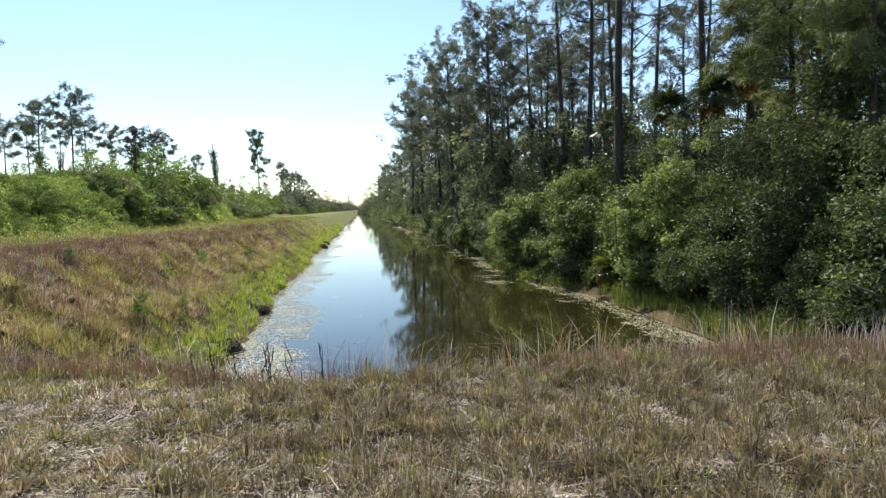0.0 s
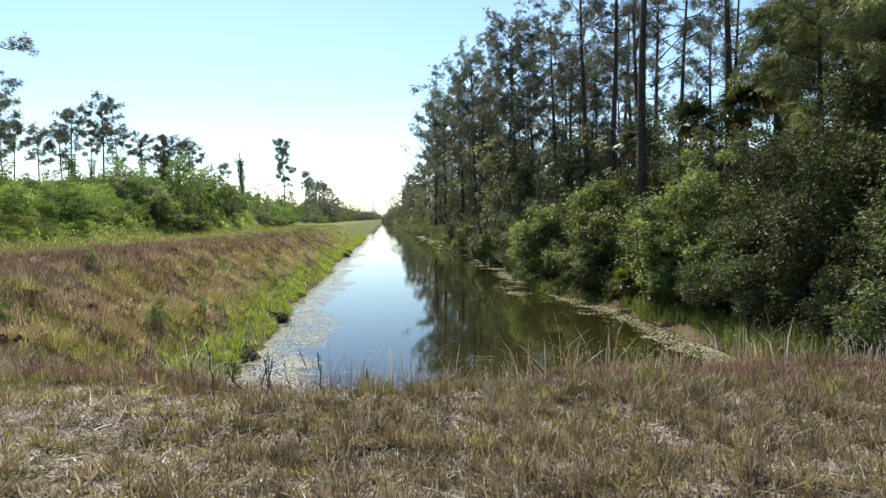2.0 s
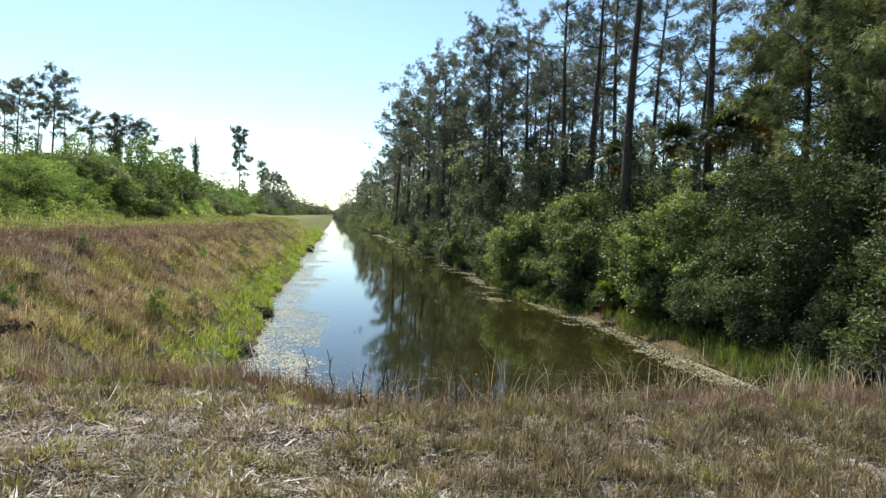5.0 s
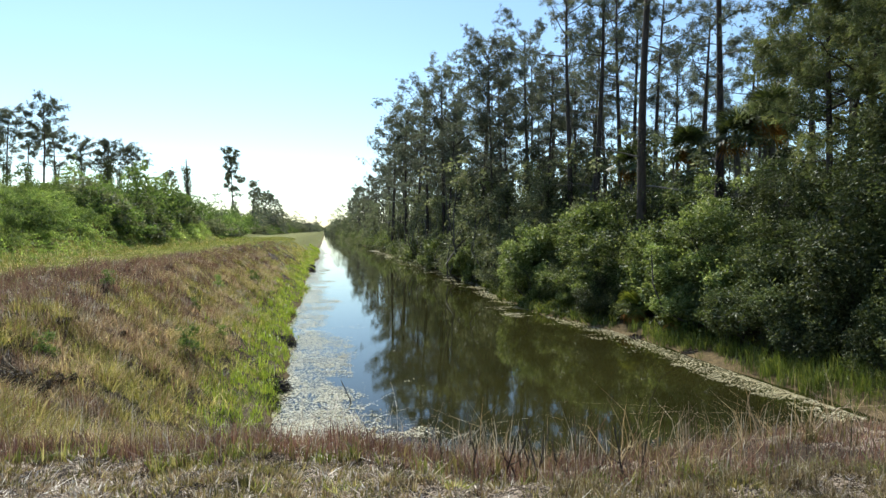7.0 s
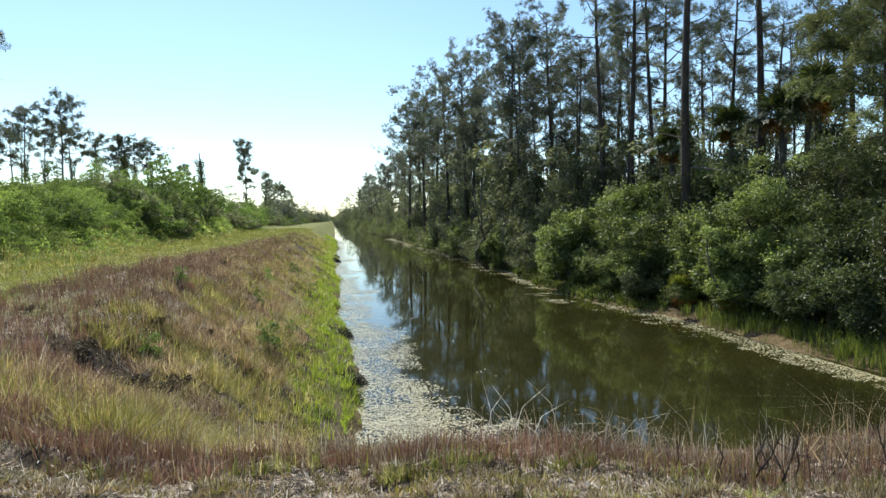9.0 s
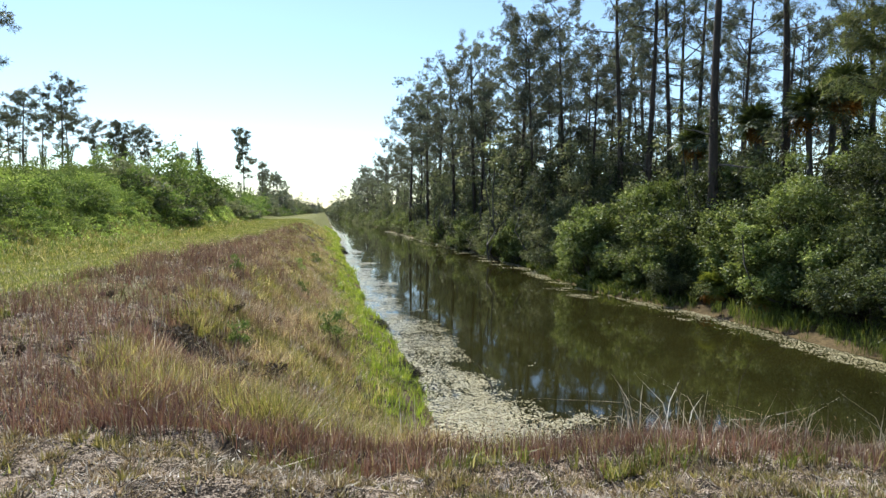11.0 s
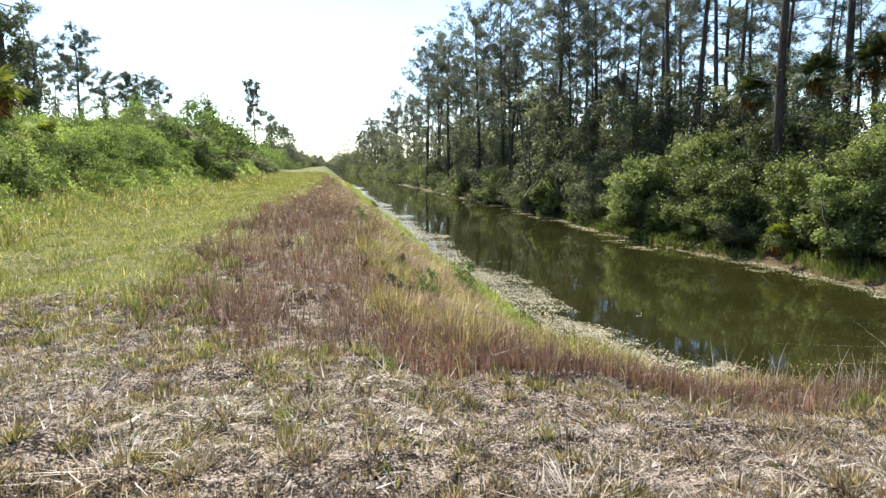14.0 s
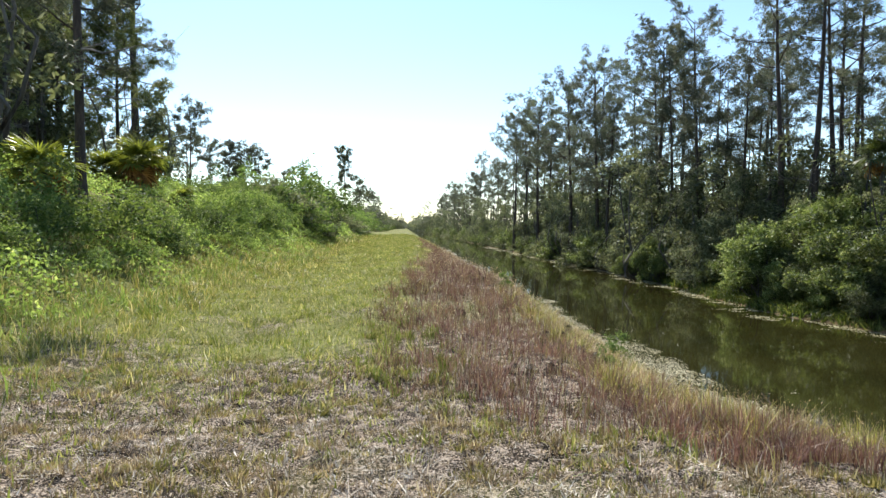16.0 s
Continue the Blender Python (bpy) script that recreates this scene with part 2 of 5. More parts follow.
M_FIELD = leaf_material("brown_and_olive_grass", [(0.0, (0.15, 0.10, 0.065)), (0.35, (0.33, 0.24, 0.15)), (0.6, (0.31, 0.27, 0.10)), (0.8, (0.50, 0.385, 0.25)), (1.0, (0.74, 0.65, 0.52))], 0.36, 0.5, 0.6, 3.5, (1.3, 1.25, 1.0))
M_LUSH = leaf_material("lush_green_grass", [(0.0, (0.11, 0.16, 0.022)), (0.6, (0.21, 0.285, 0.045)), (1.0, (0.38, 0.41, 0.10))], 0.48, 0.45, 0.35, 0.8)
M_BANK = leaf_material("mixed_bank_grass", [(0.0, (0.13, 0.14, 0.036)), (0.4, (0.23, 0.24, 0.066)), (0.7, (0.36, 0.30, 0.13)), (1.0, (0.64, 0.55, 0.36))], 0.42, 0.5, 0.6, 1.6)
# Cream weed; the sky's white glare on it is mixed into the colour.
M_DUCKWEED = leaf_material("pale_glare_weed", [(0.0, (0.26, 0.22, 0.12)), (0.6, (0.48, 0.43, 0.28)), (1.0, (0.72, 0.67, 0.53))], 0.1, 0.28, 0.3, 1.0)
# Withered brown for ferns and tufts; also paints the shadow along the mown edge.
M_WITHERED_SHADE = leaf_material("withered_fern", [(0.0, (0.045, 0.034, 0.026)), (0.7, (0.105, 0.078, 0.055)), (1.0, (0.22, 0.17, 0.115))], 0.15, 0.7)
M_ROOTS = bark_material("dark_root_mat", (0.018, 0.013, 0.010), (0.075, 0.055, 0.040), 22.0)

# -- the lie of the land --
XL, XR, YN, YF = 0.15, 13.9, 13.2, 1200.0


def smooth(a, b, v):
    s = np.clip((v - a) / (b - a), 0, 1)
    return s * s * (3 - 2 * s)


def wobble(x, y, s=1.0, k=0.0):
    """A soft uneven field between about -1 and 1, with lumps of about s metres."""
    x, y = np.asarray(x, float) / s, np.asarray(y, float) / s
    return (np.sin(1.7 * x + 0.6 * y + 1.3 + k) * np.cos(0.9 * y - 1.1 * x + 2.1 * k)
            + 0.6 * np.sin(3.1 * x - 2.3 * y + 0.4 + 3 * k) * np.cos(2.7 * y + 1.9 * x + k)
            + 0.4 * np.sin(6.3 * y + 4.1 * x + 1.7 * k) * np.cos(5.2 * x - 3.3 * y + 0.9)) / 1.6


def shore_left(y):
    return XL + 0.38 * wobble(0 * np.asarray(y, float), y, 6.0) + 0.26 * wobble(0 * np.asarray(y, float), y, 1.4, 2.0) + 0.0035 * np.clip(np.asarray(y, float) - 30, 0, 450)


def shore_right(y):
    return XR + np.interp(y, [14, 30, 33, 36, 45, 50, 58, 75, 100], [1.1, 1.0, 0.4, -0.5, -0.6, 0.1, 0.9, 1.1, 0.4]) + 0.15 * wobble(0 * np.asarray(y, float), y, 7.0, 1.0) + 0.25 * wobble(0 * np.asarray(y, float), y, 2.0, 4.0) - 0.011 * np.clip(np.asarray(y, float) - 40, 0, 440)


def ground_z(x, y):
    x, y = np.asarray(x, float), np.asarray(y, float)
    dl, dr, dn = shore_left(y) - x, x - shore_right(y), np.maximum((YN + 0.3 * wobble(x, 0 * x, 3.0) - y) * 0.66, y - YF)
    a, b, c = np.maximum(dl, 0), np.maximum(dr, 0), np.maximum(dn, 0)
    outside = np.sqrt(a * a + b * b + c * c)
    inside = np.maximum(np.maximum(dl, dr), dn)
    d = np.where(outside > 0, outside, inside)
    reach = [-5, -1, 0, 0.12, 0.6, 1.3, 2.3, 3.6, 4.8, 6.5]
    zh = np.interp(d, reach, [-1.4, -0.55, 0, 0.2, 0.42, 0.85, 1.6, 2.38, 2.7, 2.8])
    zl = np.interp(d, reach, [-1.4, -0.55, 0, 0.18, 0.36, 0.7, 1.36, 2.16, 2.64, 2.8])
    side = smooth(0.35, 0.85, a / (a + c + 1e-6))
    zl = zh * (1 - side) + zl * side
    zr = np.interp(d, [-5, -1, 0, 0.5, 2.0, 5.0, 9.0, 14], [-1.4, -0.5, 0, 0.16, 0.62, 1.5, 2.3, 2.7])
    w = np.where(b > 0, b / (b + 2.2 * c + a + 1e-6), 0)
    w = w * smooth(7.5, 12, y)
    z = zl * (1 - w) + zr * w
    dry = smooth(0.1, 1.2, d)
    z = z + dry * (0.05 * wobble(x, y, 0.9) + (0.022 * wobble(x, y, 0.22, 3.0) + 0.03 * wobble(x, y, 0.42, 5.0)) * (1 - smooth(10, 14, y)) + 0.06 * wobble(x, y, 3.5, 1.0) + (0.06 + 0.08 * smooth(0.5, -1.0, x)) * smooth(0.8, 2.2, d) * (1 - smooth(4.2, 6, d)) * (wobble(x, y, 1.1, 2.0) - 0.1))
    z = z - 0.4 * np.exp(-((x + 3.6 - 0.35 * (13.0 - y)) / 0.9) ** 2 - ((y - 13.0) / 0.75) ** 2)
    ridge = np.interp(y, [9, 14, 20, 60, 120], [0, 0.12, 0.32, 0.36, 0.1])
    z = z + ridge * smooth(-9.5, -6.6, x) * (1 - smooth(-5.2, -2.6, x))
    z = z - 0.32 * np.exp(-((x - 4.5) / 1.9) ** 2) * smooth(5.3, 7.0, y) * (1 - smooth(9, 12, y))
    left = np.minimum(x, 60)
    rise = np.interp(y, [0, 32, 52, 70, 92, 108, 130, 200], [2.9, 2.9, 3.5, 4.5, 4.7, 3.2, 2.3, 1.8])
    z = z + rise * smooth(-12.2, -19.5, left) * smooth(4, 14, y) * (1 - 0.7 * smooth(-22, -34, left))
    return z


def mesh_of(name, verts, sizes, loops, materials, smooth_faces=False, index=None):
    """A mesh from arrays: corners, corners per face, and the corner numbers one after another."""
    me = bpy.data.meshes.new(name)
    verts, sizes, loops = np.asarray(verts, np.float32), np.asarray(sizes, np.int32), np.asarray(loops, np.int32)
    me.vertices.add(len(verts))
    me.vertices.foreach_set("co", verts.ravel())
    me.loops.add(len(loops))
    me.loops.foreach_set("vertex_index", loops)
    me.polygons.add(len(sizes))
    me.polygons.foreach_set("loop_start", np.concatenate([[0], np.cumsum(sizes)[:-1]]).astype(np.int32))
    if index is not None:
        me.polygons.foreach_set("material_index", np.asarray(index, np.int32))
    me.polygons.foreach_set("use_smooth", np.full(len(sizes), smooth_faces))
    for mat in materials if isinstance(materials, (list, tuple)) else [materials]:
        me.materials.append(mat)
    me.update(calc_edges=True)
    return me


def grid_mesh(name, xs, ys, zf, mat):
    X, Y = np.meshgrid(xs, ys)
    V = np.stack([X, Y, zf(X, Y)], -1).reshape(-1, 3)
    nx, ny = len(xs), len(ys)
    i = (np.arange(ny - 1)[:, None] * nx + np.arange(nx - 1)[None]).ravel()
    F = np.stack([i, i + 1, i + nx + 1, i + nx], 1)
    return mesh_of(name, V, np.full(len(F), 4), F.ravel(), mat, True)


def steps(*parts):
    return np.unique(np.concatenate([np.arange(a, b, s) for a, b, s in parts]))


XS = steps((-2600, -200, 200), (-200, -60, 20), (-60, -22, 3), (-22, -14, 0.4), (-14, 13, 0.18), (13, 18, 0.4), (18, 60, 3), (60, 200, 20), (200, 2601, 200))
YS = steps((-2600, -200, 200), (-200, -20, 20), (-20, 0, 3), (0, 2, 0.5), (2, 10, 0.15), (10, 34, 0.3), (34, 80, 1.0), (80, 480, 5), (480, 1260, 20), (1260, 2901, 200))
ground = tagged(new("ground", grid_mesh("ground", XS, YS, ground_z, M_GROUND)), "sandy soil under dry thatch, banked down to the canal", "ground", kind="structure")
WX, WY = np.linspace(-1.6, 16.2, 9), np.concatenate([np.linspace(11.0, 60, 30), np.linspace(70, 480, 42), np.linspace(500, 1210, 30)])
water = tagged(new("water", grid_mesh("water", WX, WY, lambda x, y: 0 * x, M_WATER)), "still dark canal water reflecting sky and pines", "water", kind="structure")

# -- helpers for plants --


def part(name, me, parent, label="", m=None):
    ob = new(name, me)
    ob.parent = parent
    if m is not None:
        ob.matrix_basis = m
    return tagged(ob, label)


class Soup:
    """Collects faces for one mesh."""

    def __init__(self):
        self.v, self.s, self.l, self.n = [], [], [], 0

    def add(self, verts, faces):
        verts, faces = np.asarray(verts, float), np.asarray(faces, int)
        self.v.append(verts)
        self.s.append(np.full(len(faces), faces.shape[1]))
        self.l.append((faces + self.n).ravel())
        self.n += len(verts)

    def mesh(self, name, mat, smooth_faces=False):
        return mesh_of(name, np.concatenate(self.v), np.concatenate(self.s), np.concatenate(self.l), mat, smooth_faces)


def tube(soup, path, radii, sides=7, rough=0.0, rng=None):
    path, radii = np.asarray(path, float), np.asarray(radii, float)
    t = np.gradient(path, axis=0)
    t /= np.linalg.norm(t, axis=1)[:, None] + 1e-9
    up = np.where(np.abs(t[:, 2:3]) > 0.9, np.array([[1.0, 0, 0]]), np.array([[0, 0, 1.0]]))
    u = np.cross(t, up)
    u /= np.linalg.norm(u, axis=1)[:, None] + 1e-9
    w = np.cross(t, u)
    a = np.linspace(0, 2 * math.pi, sides, endpoint=False)
    r = radii[:, None] * (1 + (rough * rng.uniform(-1, 1, (len(path), sides)) if rough else 0))
    V = path[:, None] + r[..., None] * (u[:, None] * np.cos(a)[None, :, None] + w[:, None] * np.sin(a)[None, :, None])
    n = len(path)
    i = np.arange(n - 1)[:, None] * sides
    k = np.arange(sides)[None]
    k2 = (k + 1) % sides
    F = np.stack([i + k, i + k2, i + sides + k2, i + sides + k], -1).reshape(-1, 4)
    soup.add(V.reshape(-1, 3), F)


def unit(v):
    return v / (np.linalg.norm(v, axis=-1, keepdims=True) + 1e-9)


def needle_tufts(soup, centres, axes, rng, count, length, width, sag=0.3):
    """Brushes of needles: thin triangles fanned round each twig's end, tips sagging."""
    n = len(centres)
    d = unit(0.8 * rng.normal(size=(n, count, 3)) + 1.0 * unit(axes)[:, None])
    L = length * rng.uniform(0.55, 1.15, (n, count, 1))
    side = unit(np.cross(d, rng.normal(size=(n, count, 3)))) * width * 0.5
    base = centres[:, None] + rng.normal(size=(n, count, 3)) * 0.22 * length
    tip = base + d * L - np.array([0, 0, 1.0]) * L * sag
    V = np.stack([base - side, base + side, tip], 2).reshape(-1, 3)
    soup.add(V, np.arange(n * count * 3).reshape(-1, 3))


def leaves(soup, centres, rng, length, width, out=None, droop=0.0):
    """Single leaves: folded lozenges."""
    n = len(centres)
    d = rng.normal(size=(n, 3))
    if out is not None:
        d = d + 0.8 * out
    d[:, 2] = d[:, 2] * 0.7 - droop
    d = unit(d)
    nrm = unit(np.cross(d, rng.normal(size=(n, 3))))
    L = length * rng.uniform(0.55, 1.25, (n, 1))
    W = width * rng.uniform(0.6, 1.2, (n, 1))
    up = np.cross(d, nrm)
    V = np.stack([centres, centres + d * L * 0.45 + nrm * W * 0.5 + up * W * 0.12, centres + d * L,
                  centres + d * L * 0.45 - nrm * W * 0.5 + up * W * 0.12], 1).reshape(-1, 3)
    soup.add(V, np.arange(n * 4).reshape(-1, 4))


def pine(seed, height, bare, spread, limbs, tufts, needles, lean=0.02, full=1.0, dead=6, width=0.04, length=0.32, split=False, girth=0.0118, flat=0.0, sag=0.3, green_mat=None):
    """A tall slash pine: bare tapered trunk, crooked upturned limbs that fork, needle brushes clumped at the forks' ends."""
    rng = np.random.default_rng(seed)
    green_mat = green_mat or M_NEEDLES
    base = new("pine_tree")
    wood, limb_soup, green = Soup(), Soup(), Soup()
    k = np.linspace(0, 1, 14)
    ph, ph2 = rng.uniform(0, 6.28, 2)
    ax = height * (lean * np.cos(ph) * k + 0.008 * np.sin(5 * k + ph2))
    ay = height * (lean * np.sin(ph) * k + 0.008 * np.cos(4 * k + ph))
    P = np.stack([ax, ay, k * height - 0.25], 1)
    r0 = girth * height
    R = r0 * (1 - 0.78 * k) * (1 + 0.5 * np.exp(-k * 28))
    R[-1] = 0.02
    tube(wood, P, R, 9, 0.06, rng)

    def on_trunk(f):
        return np.array([np.interp(f, k, P[:, j]) for j in range(3)])
    cs, axs = [], []
    s = np.linspace(0, 1, 7)
    for i in range(limbs):
        first = len(cs)
        own = Soup() if split else limb_soup
        g = ((i + rng.uniform(0, 1)) / limbs) ** (0.75 + 0.1 * flat)
        f = min(bare + (1 - bare) * g, 0.985)
        dome = math.sqrt(max(0.2, 1 - (max(g - 0.3, 0) / 0.74) ** 2)) if g > 0.3 else 0.55 + 0.45 * g / 0.3
        L = max(0.5, spread * dome * rng.uniform(0.55, 1.12))
        a = 2.4 * i + rng.uniform(-0.7, 0.7)
        rise = rng.uniform(-0.25, 0.42) + 0.8 * g ** 2 * (1 - 0.5 * flat)
        dirv = np.array([math.cos(a), math.sin(a), rise])
        kink = np.cumsum(rng.normal(size=(7, 3)) * np.array([0.055, 0.055, 0.04]) * L, axis=0)
        path = on_trunk(f) + s[:, None] * dirv * L + np.outer(s ** 2, [0, 0, 0.28 * L * rng.uniform(0.2, 1.3)]) + kink * s[:, None]
        tube(own, path, np.linspace(0.022 + 0.012 * L, 0.012, 7), 5)
        forks = max(2, int(round(2 + 1.1 * L)))
        share = tufts / limbs * (0.35 + 0.65 * L / spread) * (0.55 + 0.6 * min(1, 2 * g)) / forks
        for j in range(forks):
            q = 1.0 if j == 0 else rng.uniform(0.38, 0.97)
            c = np.array([np.interp(q, s, path[:, m]) for m in range(3)])
            tw = unit(dirv * 0.6 + rng.normal(size=3) * np.array([0.8, 0.8, 0.35]) + np.array([0, 0, 0.25]))
            tl = rng.uniform(0.45, 1.0) * (0.35 + 0.22 * L)
            e = c + tw * tl + np.array([0, 0, 0.1 * tl])
            mid = (c + e) / 2 + rng.normal(size=3) * 0.07 * tl
            tube(own, [c, mid, e], [0.016, 0.012, 0.006], 3)
            n = max(3, int(share * rng.uniform(0.5, 1.5)))
            u = rng.uniform(0.35, 1.05, (n, 1))
            pts = c + (e - c) * u + rng.normal(size=(n, 3)) * np.array([0.26, 0.26, 0.21]) * full * (0.55 + 0.45 * u)
            cs.extend(pts)
            axs.extend(tw + rng.normal(size=(n, 3)) * 0.45 + np.array([0, 0, 0.3]))
        if split:
            limb = part("limb", own.mesh("pine_limb", M_PINE_BARK), base)
            spray = Soup()
            needle_tufts(spray, np.array(cs[first:]), np.array(axs[first:]), rng, needles, length, width, sag)
            tagged(part("needles", spray.mesh("needle_spray", green_mat), limb), kind="stuff")
    for i in range(dead):
        f = rng.uniform(bare * 0.4, bare + 0.2)
        a, L = rng.uniform(0, 6.28), rng.uniform(0.7, 3.2)
        s4 = np.linspace(0, 1, 6)
        dv = np.array([math.cos(a), math.sin(a), rng.uniform(-0.25, 0.3)]) * L
        path = on_trunk(f) + np.outer(s4, dv) + np.cumsum(rng.normal(size=(6, 3)) * 0.05 * L, axis=0) * s4[:, None]
        dry = Soup() if split else limb_soup
        tube(dry, path, np.linspace(0.02 + 0.01 * L, 0.006, 6), 4)
        for j in range(2):
            o = path[3 + j]
            tube(dry, [o, o + unit(dv + rng.normal(size=3) * 0.7 * L) * 0.3 * L, o + unit(dv + rng.normal(size=3) * 0.8 * L) * 0.5 * L], [0.012, 0.009, 0.004], 3)
        if split:
            part("dead_limb", dry.mesh("dead_limb", M_DEAD_WOOD), base, "bare grey dead limb")
    part("trunk", wood.mesh("pine_trunk", M_PINE_BARK, True), base)
    if not split:
        needle_tufts(green, np.array(cs), np.array(axs), rng, needles, length, width, sag)
        tagged(part("branchwork", limb_soup.mesh("pine_branchwork", M_PINE_BARK), base), kind="stuff")
        tagged(part("crown", green.mesh("pine_crown", green_mat), base), kind="stuff")
    return base


def bush(name, seed, size, lobes, count, leaf, mat, stems=7, droop=0.0, skirt=0.15, lobe=1.0):
    """A shrub: stems from one root, lobes of foliage with gaps, single leaves."""
    rng = np.random.default_rng(seed)
    base = new(name)
    wood, green = Soup(), Soup()
    sx, sy, sz = size
    cen = np.stack([rng.normal(size=lobes) * 0.42 * sx, rng.normal(size=lobes) * 0.42 * sy, sz * (skirt + (1 - skirt) * rng.uniform(0.1, 0.85, lobes))], 1)
    rad = lobe * rng.uniform(0.22, 0.42, lobes) * min(sx, sz * 0.8) * (1.15 - 0.45 * cen[:, 2] / sz)
    for i in range(stems):
        c = cen[i % lobes]
        s = np.linspace(0, 1, 5)
        path = np.outer(s, c) + np.outer(np.sin(s * math.pi), rng.normal(size=3) * 0.1 * sz) + rng.normal(size=3) * np.array([0.12, 0.12, 0])
        path[0, 2] = -0.2
        tube(wood, path, np.linspace(0.022, 0.008, 5) * (0.6 + 0.35 * sz), 5)
    w = rad ** 2
    pick = rng.choice(lobes, count, p=w / w.sum())
    u = unit(rng.normal(size=(count, 3)))
    rr = rng.uniform(0.35, 1.0, (count, 1)) ** 0.6 * (1 + 0.25 * np.sin(4 * u[:, :1] + 3 * u[:, 1:2] + pick[:, None]))
    c = cen[pick] + u * rad[pick][:, None] * rr
    c[:, 2] = np.maximum(c[:, 2], 0.02 + 0.25 * rng.uniform(size=count))
    shoots = count // 12
    k = rng.choice(lobes, shoots)
    tip = cen[k] + unit(rng.normal(size=(shoots, 3)) + [0, 0, 0.8]) * rad[k][:, None] * rng.uniform(1.0, 1.45, (shoots, 1))
    tip[:, 2] = np.maximum(tip[:, 2], 0.1)
    leaves(green, np.concatenate([c, tip]), rng, leaf, leaf * 0.55, np.concatenate([u, np.zeros((shoots, 3))]), droop)
    tagged(part("stemwork", wood.mesh(name + "_stemwork", M_GREY_BARK, True), base), kind="stuff")
    tagged(part("foliage", green.mesh(name + "_foliage", mat), base), kind="stuff")
    return base


def mound(name, seed, radius, height, lobes, count, leaf, mat, skirt=0.1, stems=8, slim=0.5, droop=0.1, gaps=1.0):
    """A rounded shrub or broad tree: leafy lobes set over a dome, with shade and stems inside and loose sprays outside."""
    rng = np.random.default_rng(seed)
    base = new(name)
    wood, green = Soup(), Soup()
    u = unit(rng.normal(size=(lobes, 3)))
    u[:, 2] = np.abs(u[:, 2]) * 1.1 - 0.12
    r = rng.uniform(0.35, 1.08, (lobes, 1))
    lean = rng.normal(size=2) * 0.12 * radius
    low = height * skirt
    cen = u * r * np.array([radius, radius, height - low]) * 0.84 + np.array([0, 0, low])
    az = np.arctan2(u[:, 1], u[:, 0])
    p1, p2, p3 = rng.uniform(0, 6.28, 3)
    cen[:, :2] *= (1 + 0.32 * np.sin(2 * az + p1) + 0.22 * np.sin(3 * az + p2))[:, None]
    cen[:, 2] = low + (cen[:, 2] - low) * (0.92 + 0.26 * np.sin(2 * az + p3)) * rng.uniform(0.78, 1.18, lobes)
    cen[:, :2] += lean * (cen[:, 2:3] / height)
    cen[:, 2] = np.maximum(cen[:, 2], low + 0.05)
    rad = 0.13 * np.exp(rng.uniform(0.0, 1.15, lobes)) * min(radius, height * 0.6) * gaps
    for i in range(stems):
        c = cen[i % lobes]
        s = np.linspace(0, 1, 5)
        path = np.outer(s, c) + np.outer(np.sin(s * math.pi), rng.normal(size=3) * 0.08 * height) + rng.normal(size=3) * np.array([0.15, 0.15, 0])
        path[0, 2] = -0.2
        tube(wood, path, np.linspace(0.024, 0.008, 5) * (0.6 + 0.3 * height), 5)
    w = rad ** 2
    pick = rng.choice(lobes, count, p=w / w.sum())
    d = unit(rng.normal(size=(count, 3)) + np.array([0, 0, 0.35]))
    rr = rng.uniform(0.5, 1.0, (count, 1)) ** 0.5 * (1 + 0.22 * np.sin(5 * d[:, :1] + 4 * d[:, 1:2] + pick[:, None]))
    c = cen[pick] + d * rad[pick][:, None] * rr * np.array([1.2, 1.2, 0.75])
    shoots = max(6, count // 38)
    k = rng.choice(lobes, shoots)
    o = cen[k] + unit(rng.normal(size=(shoots, 3)) + [0, 0, 0.5]) * rad[k][:, None]
    way = unit(o - np.array([0, 0, 0.3 * height]) + rng.normal(size=(shoots, 3)) * 0.4 * radius)
    q = np.tile(np.linspace(0, 1, 6), shoots)[:, None] * np.repeat(rng.uniform(0.4, 2.0, (shoots, 1)), 6, 0)
    tips = np.repeat(o, 6, 0) + np.repeat(way, 6, 0) * q * 0.16 * radius + rng.normal(size=(shoots * 6, 3)) * leaf * 0.4
    c = np.concatenate([c, tips])
    c[:, 2] = np.maximum(c[:, 2], 0.03 + 0.2 * rng.uniform(size=len(c)))
    leaves(green, c, rng, leaf, leaf * slim, np.concatenate([d, np.zeros((len(tips), 3))]), droop)
    tagged(part("stemwork", wood.mesh(name + "_stemwork", M_GREY_BARK, True), base), kind="stuff")
    tagged(part("foliage", green.mesh(name + "_foliage", mat), base), kind="stuff")
    return base


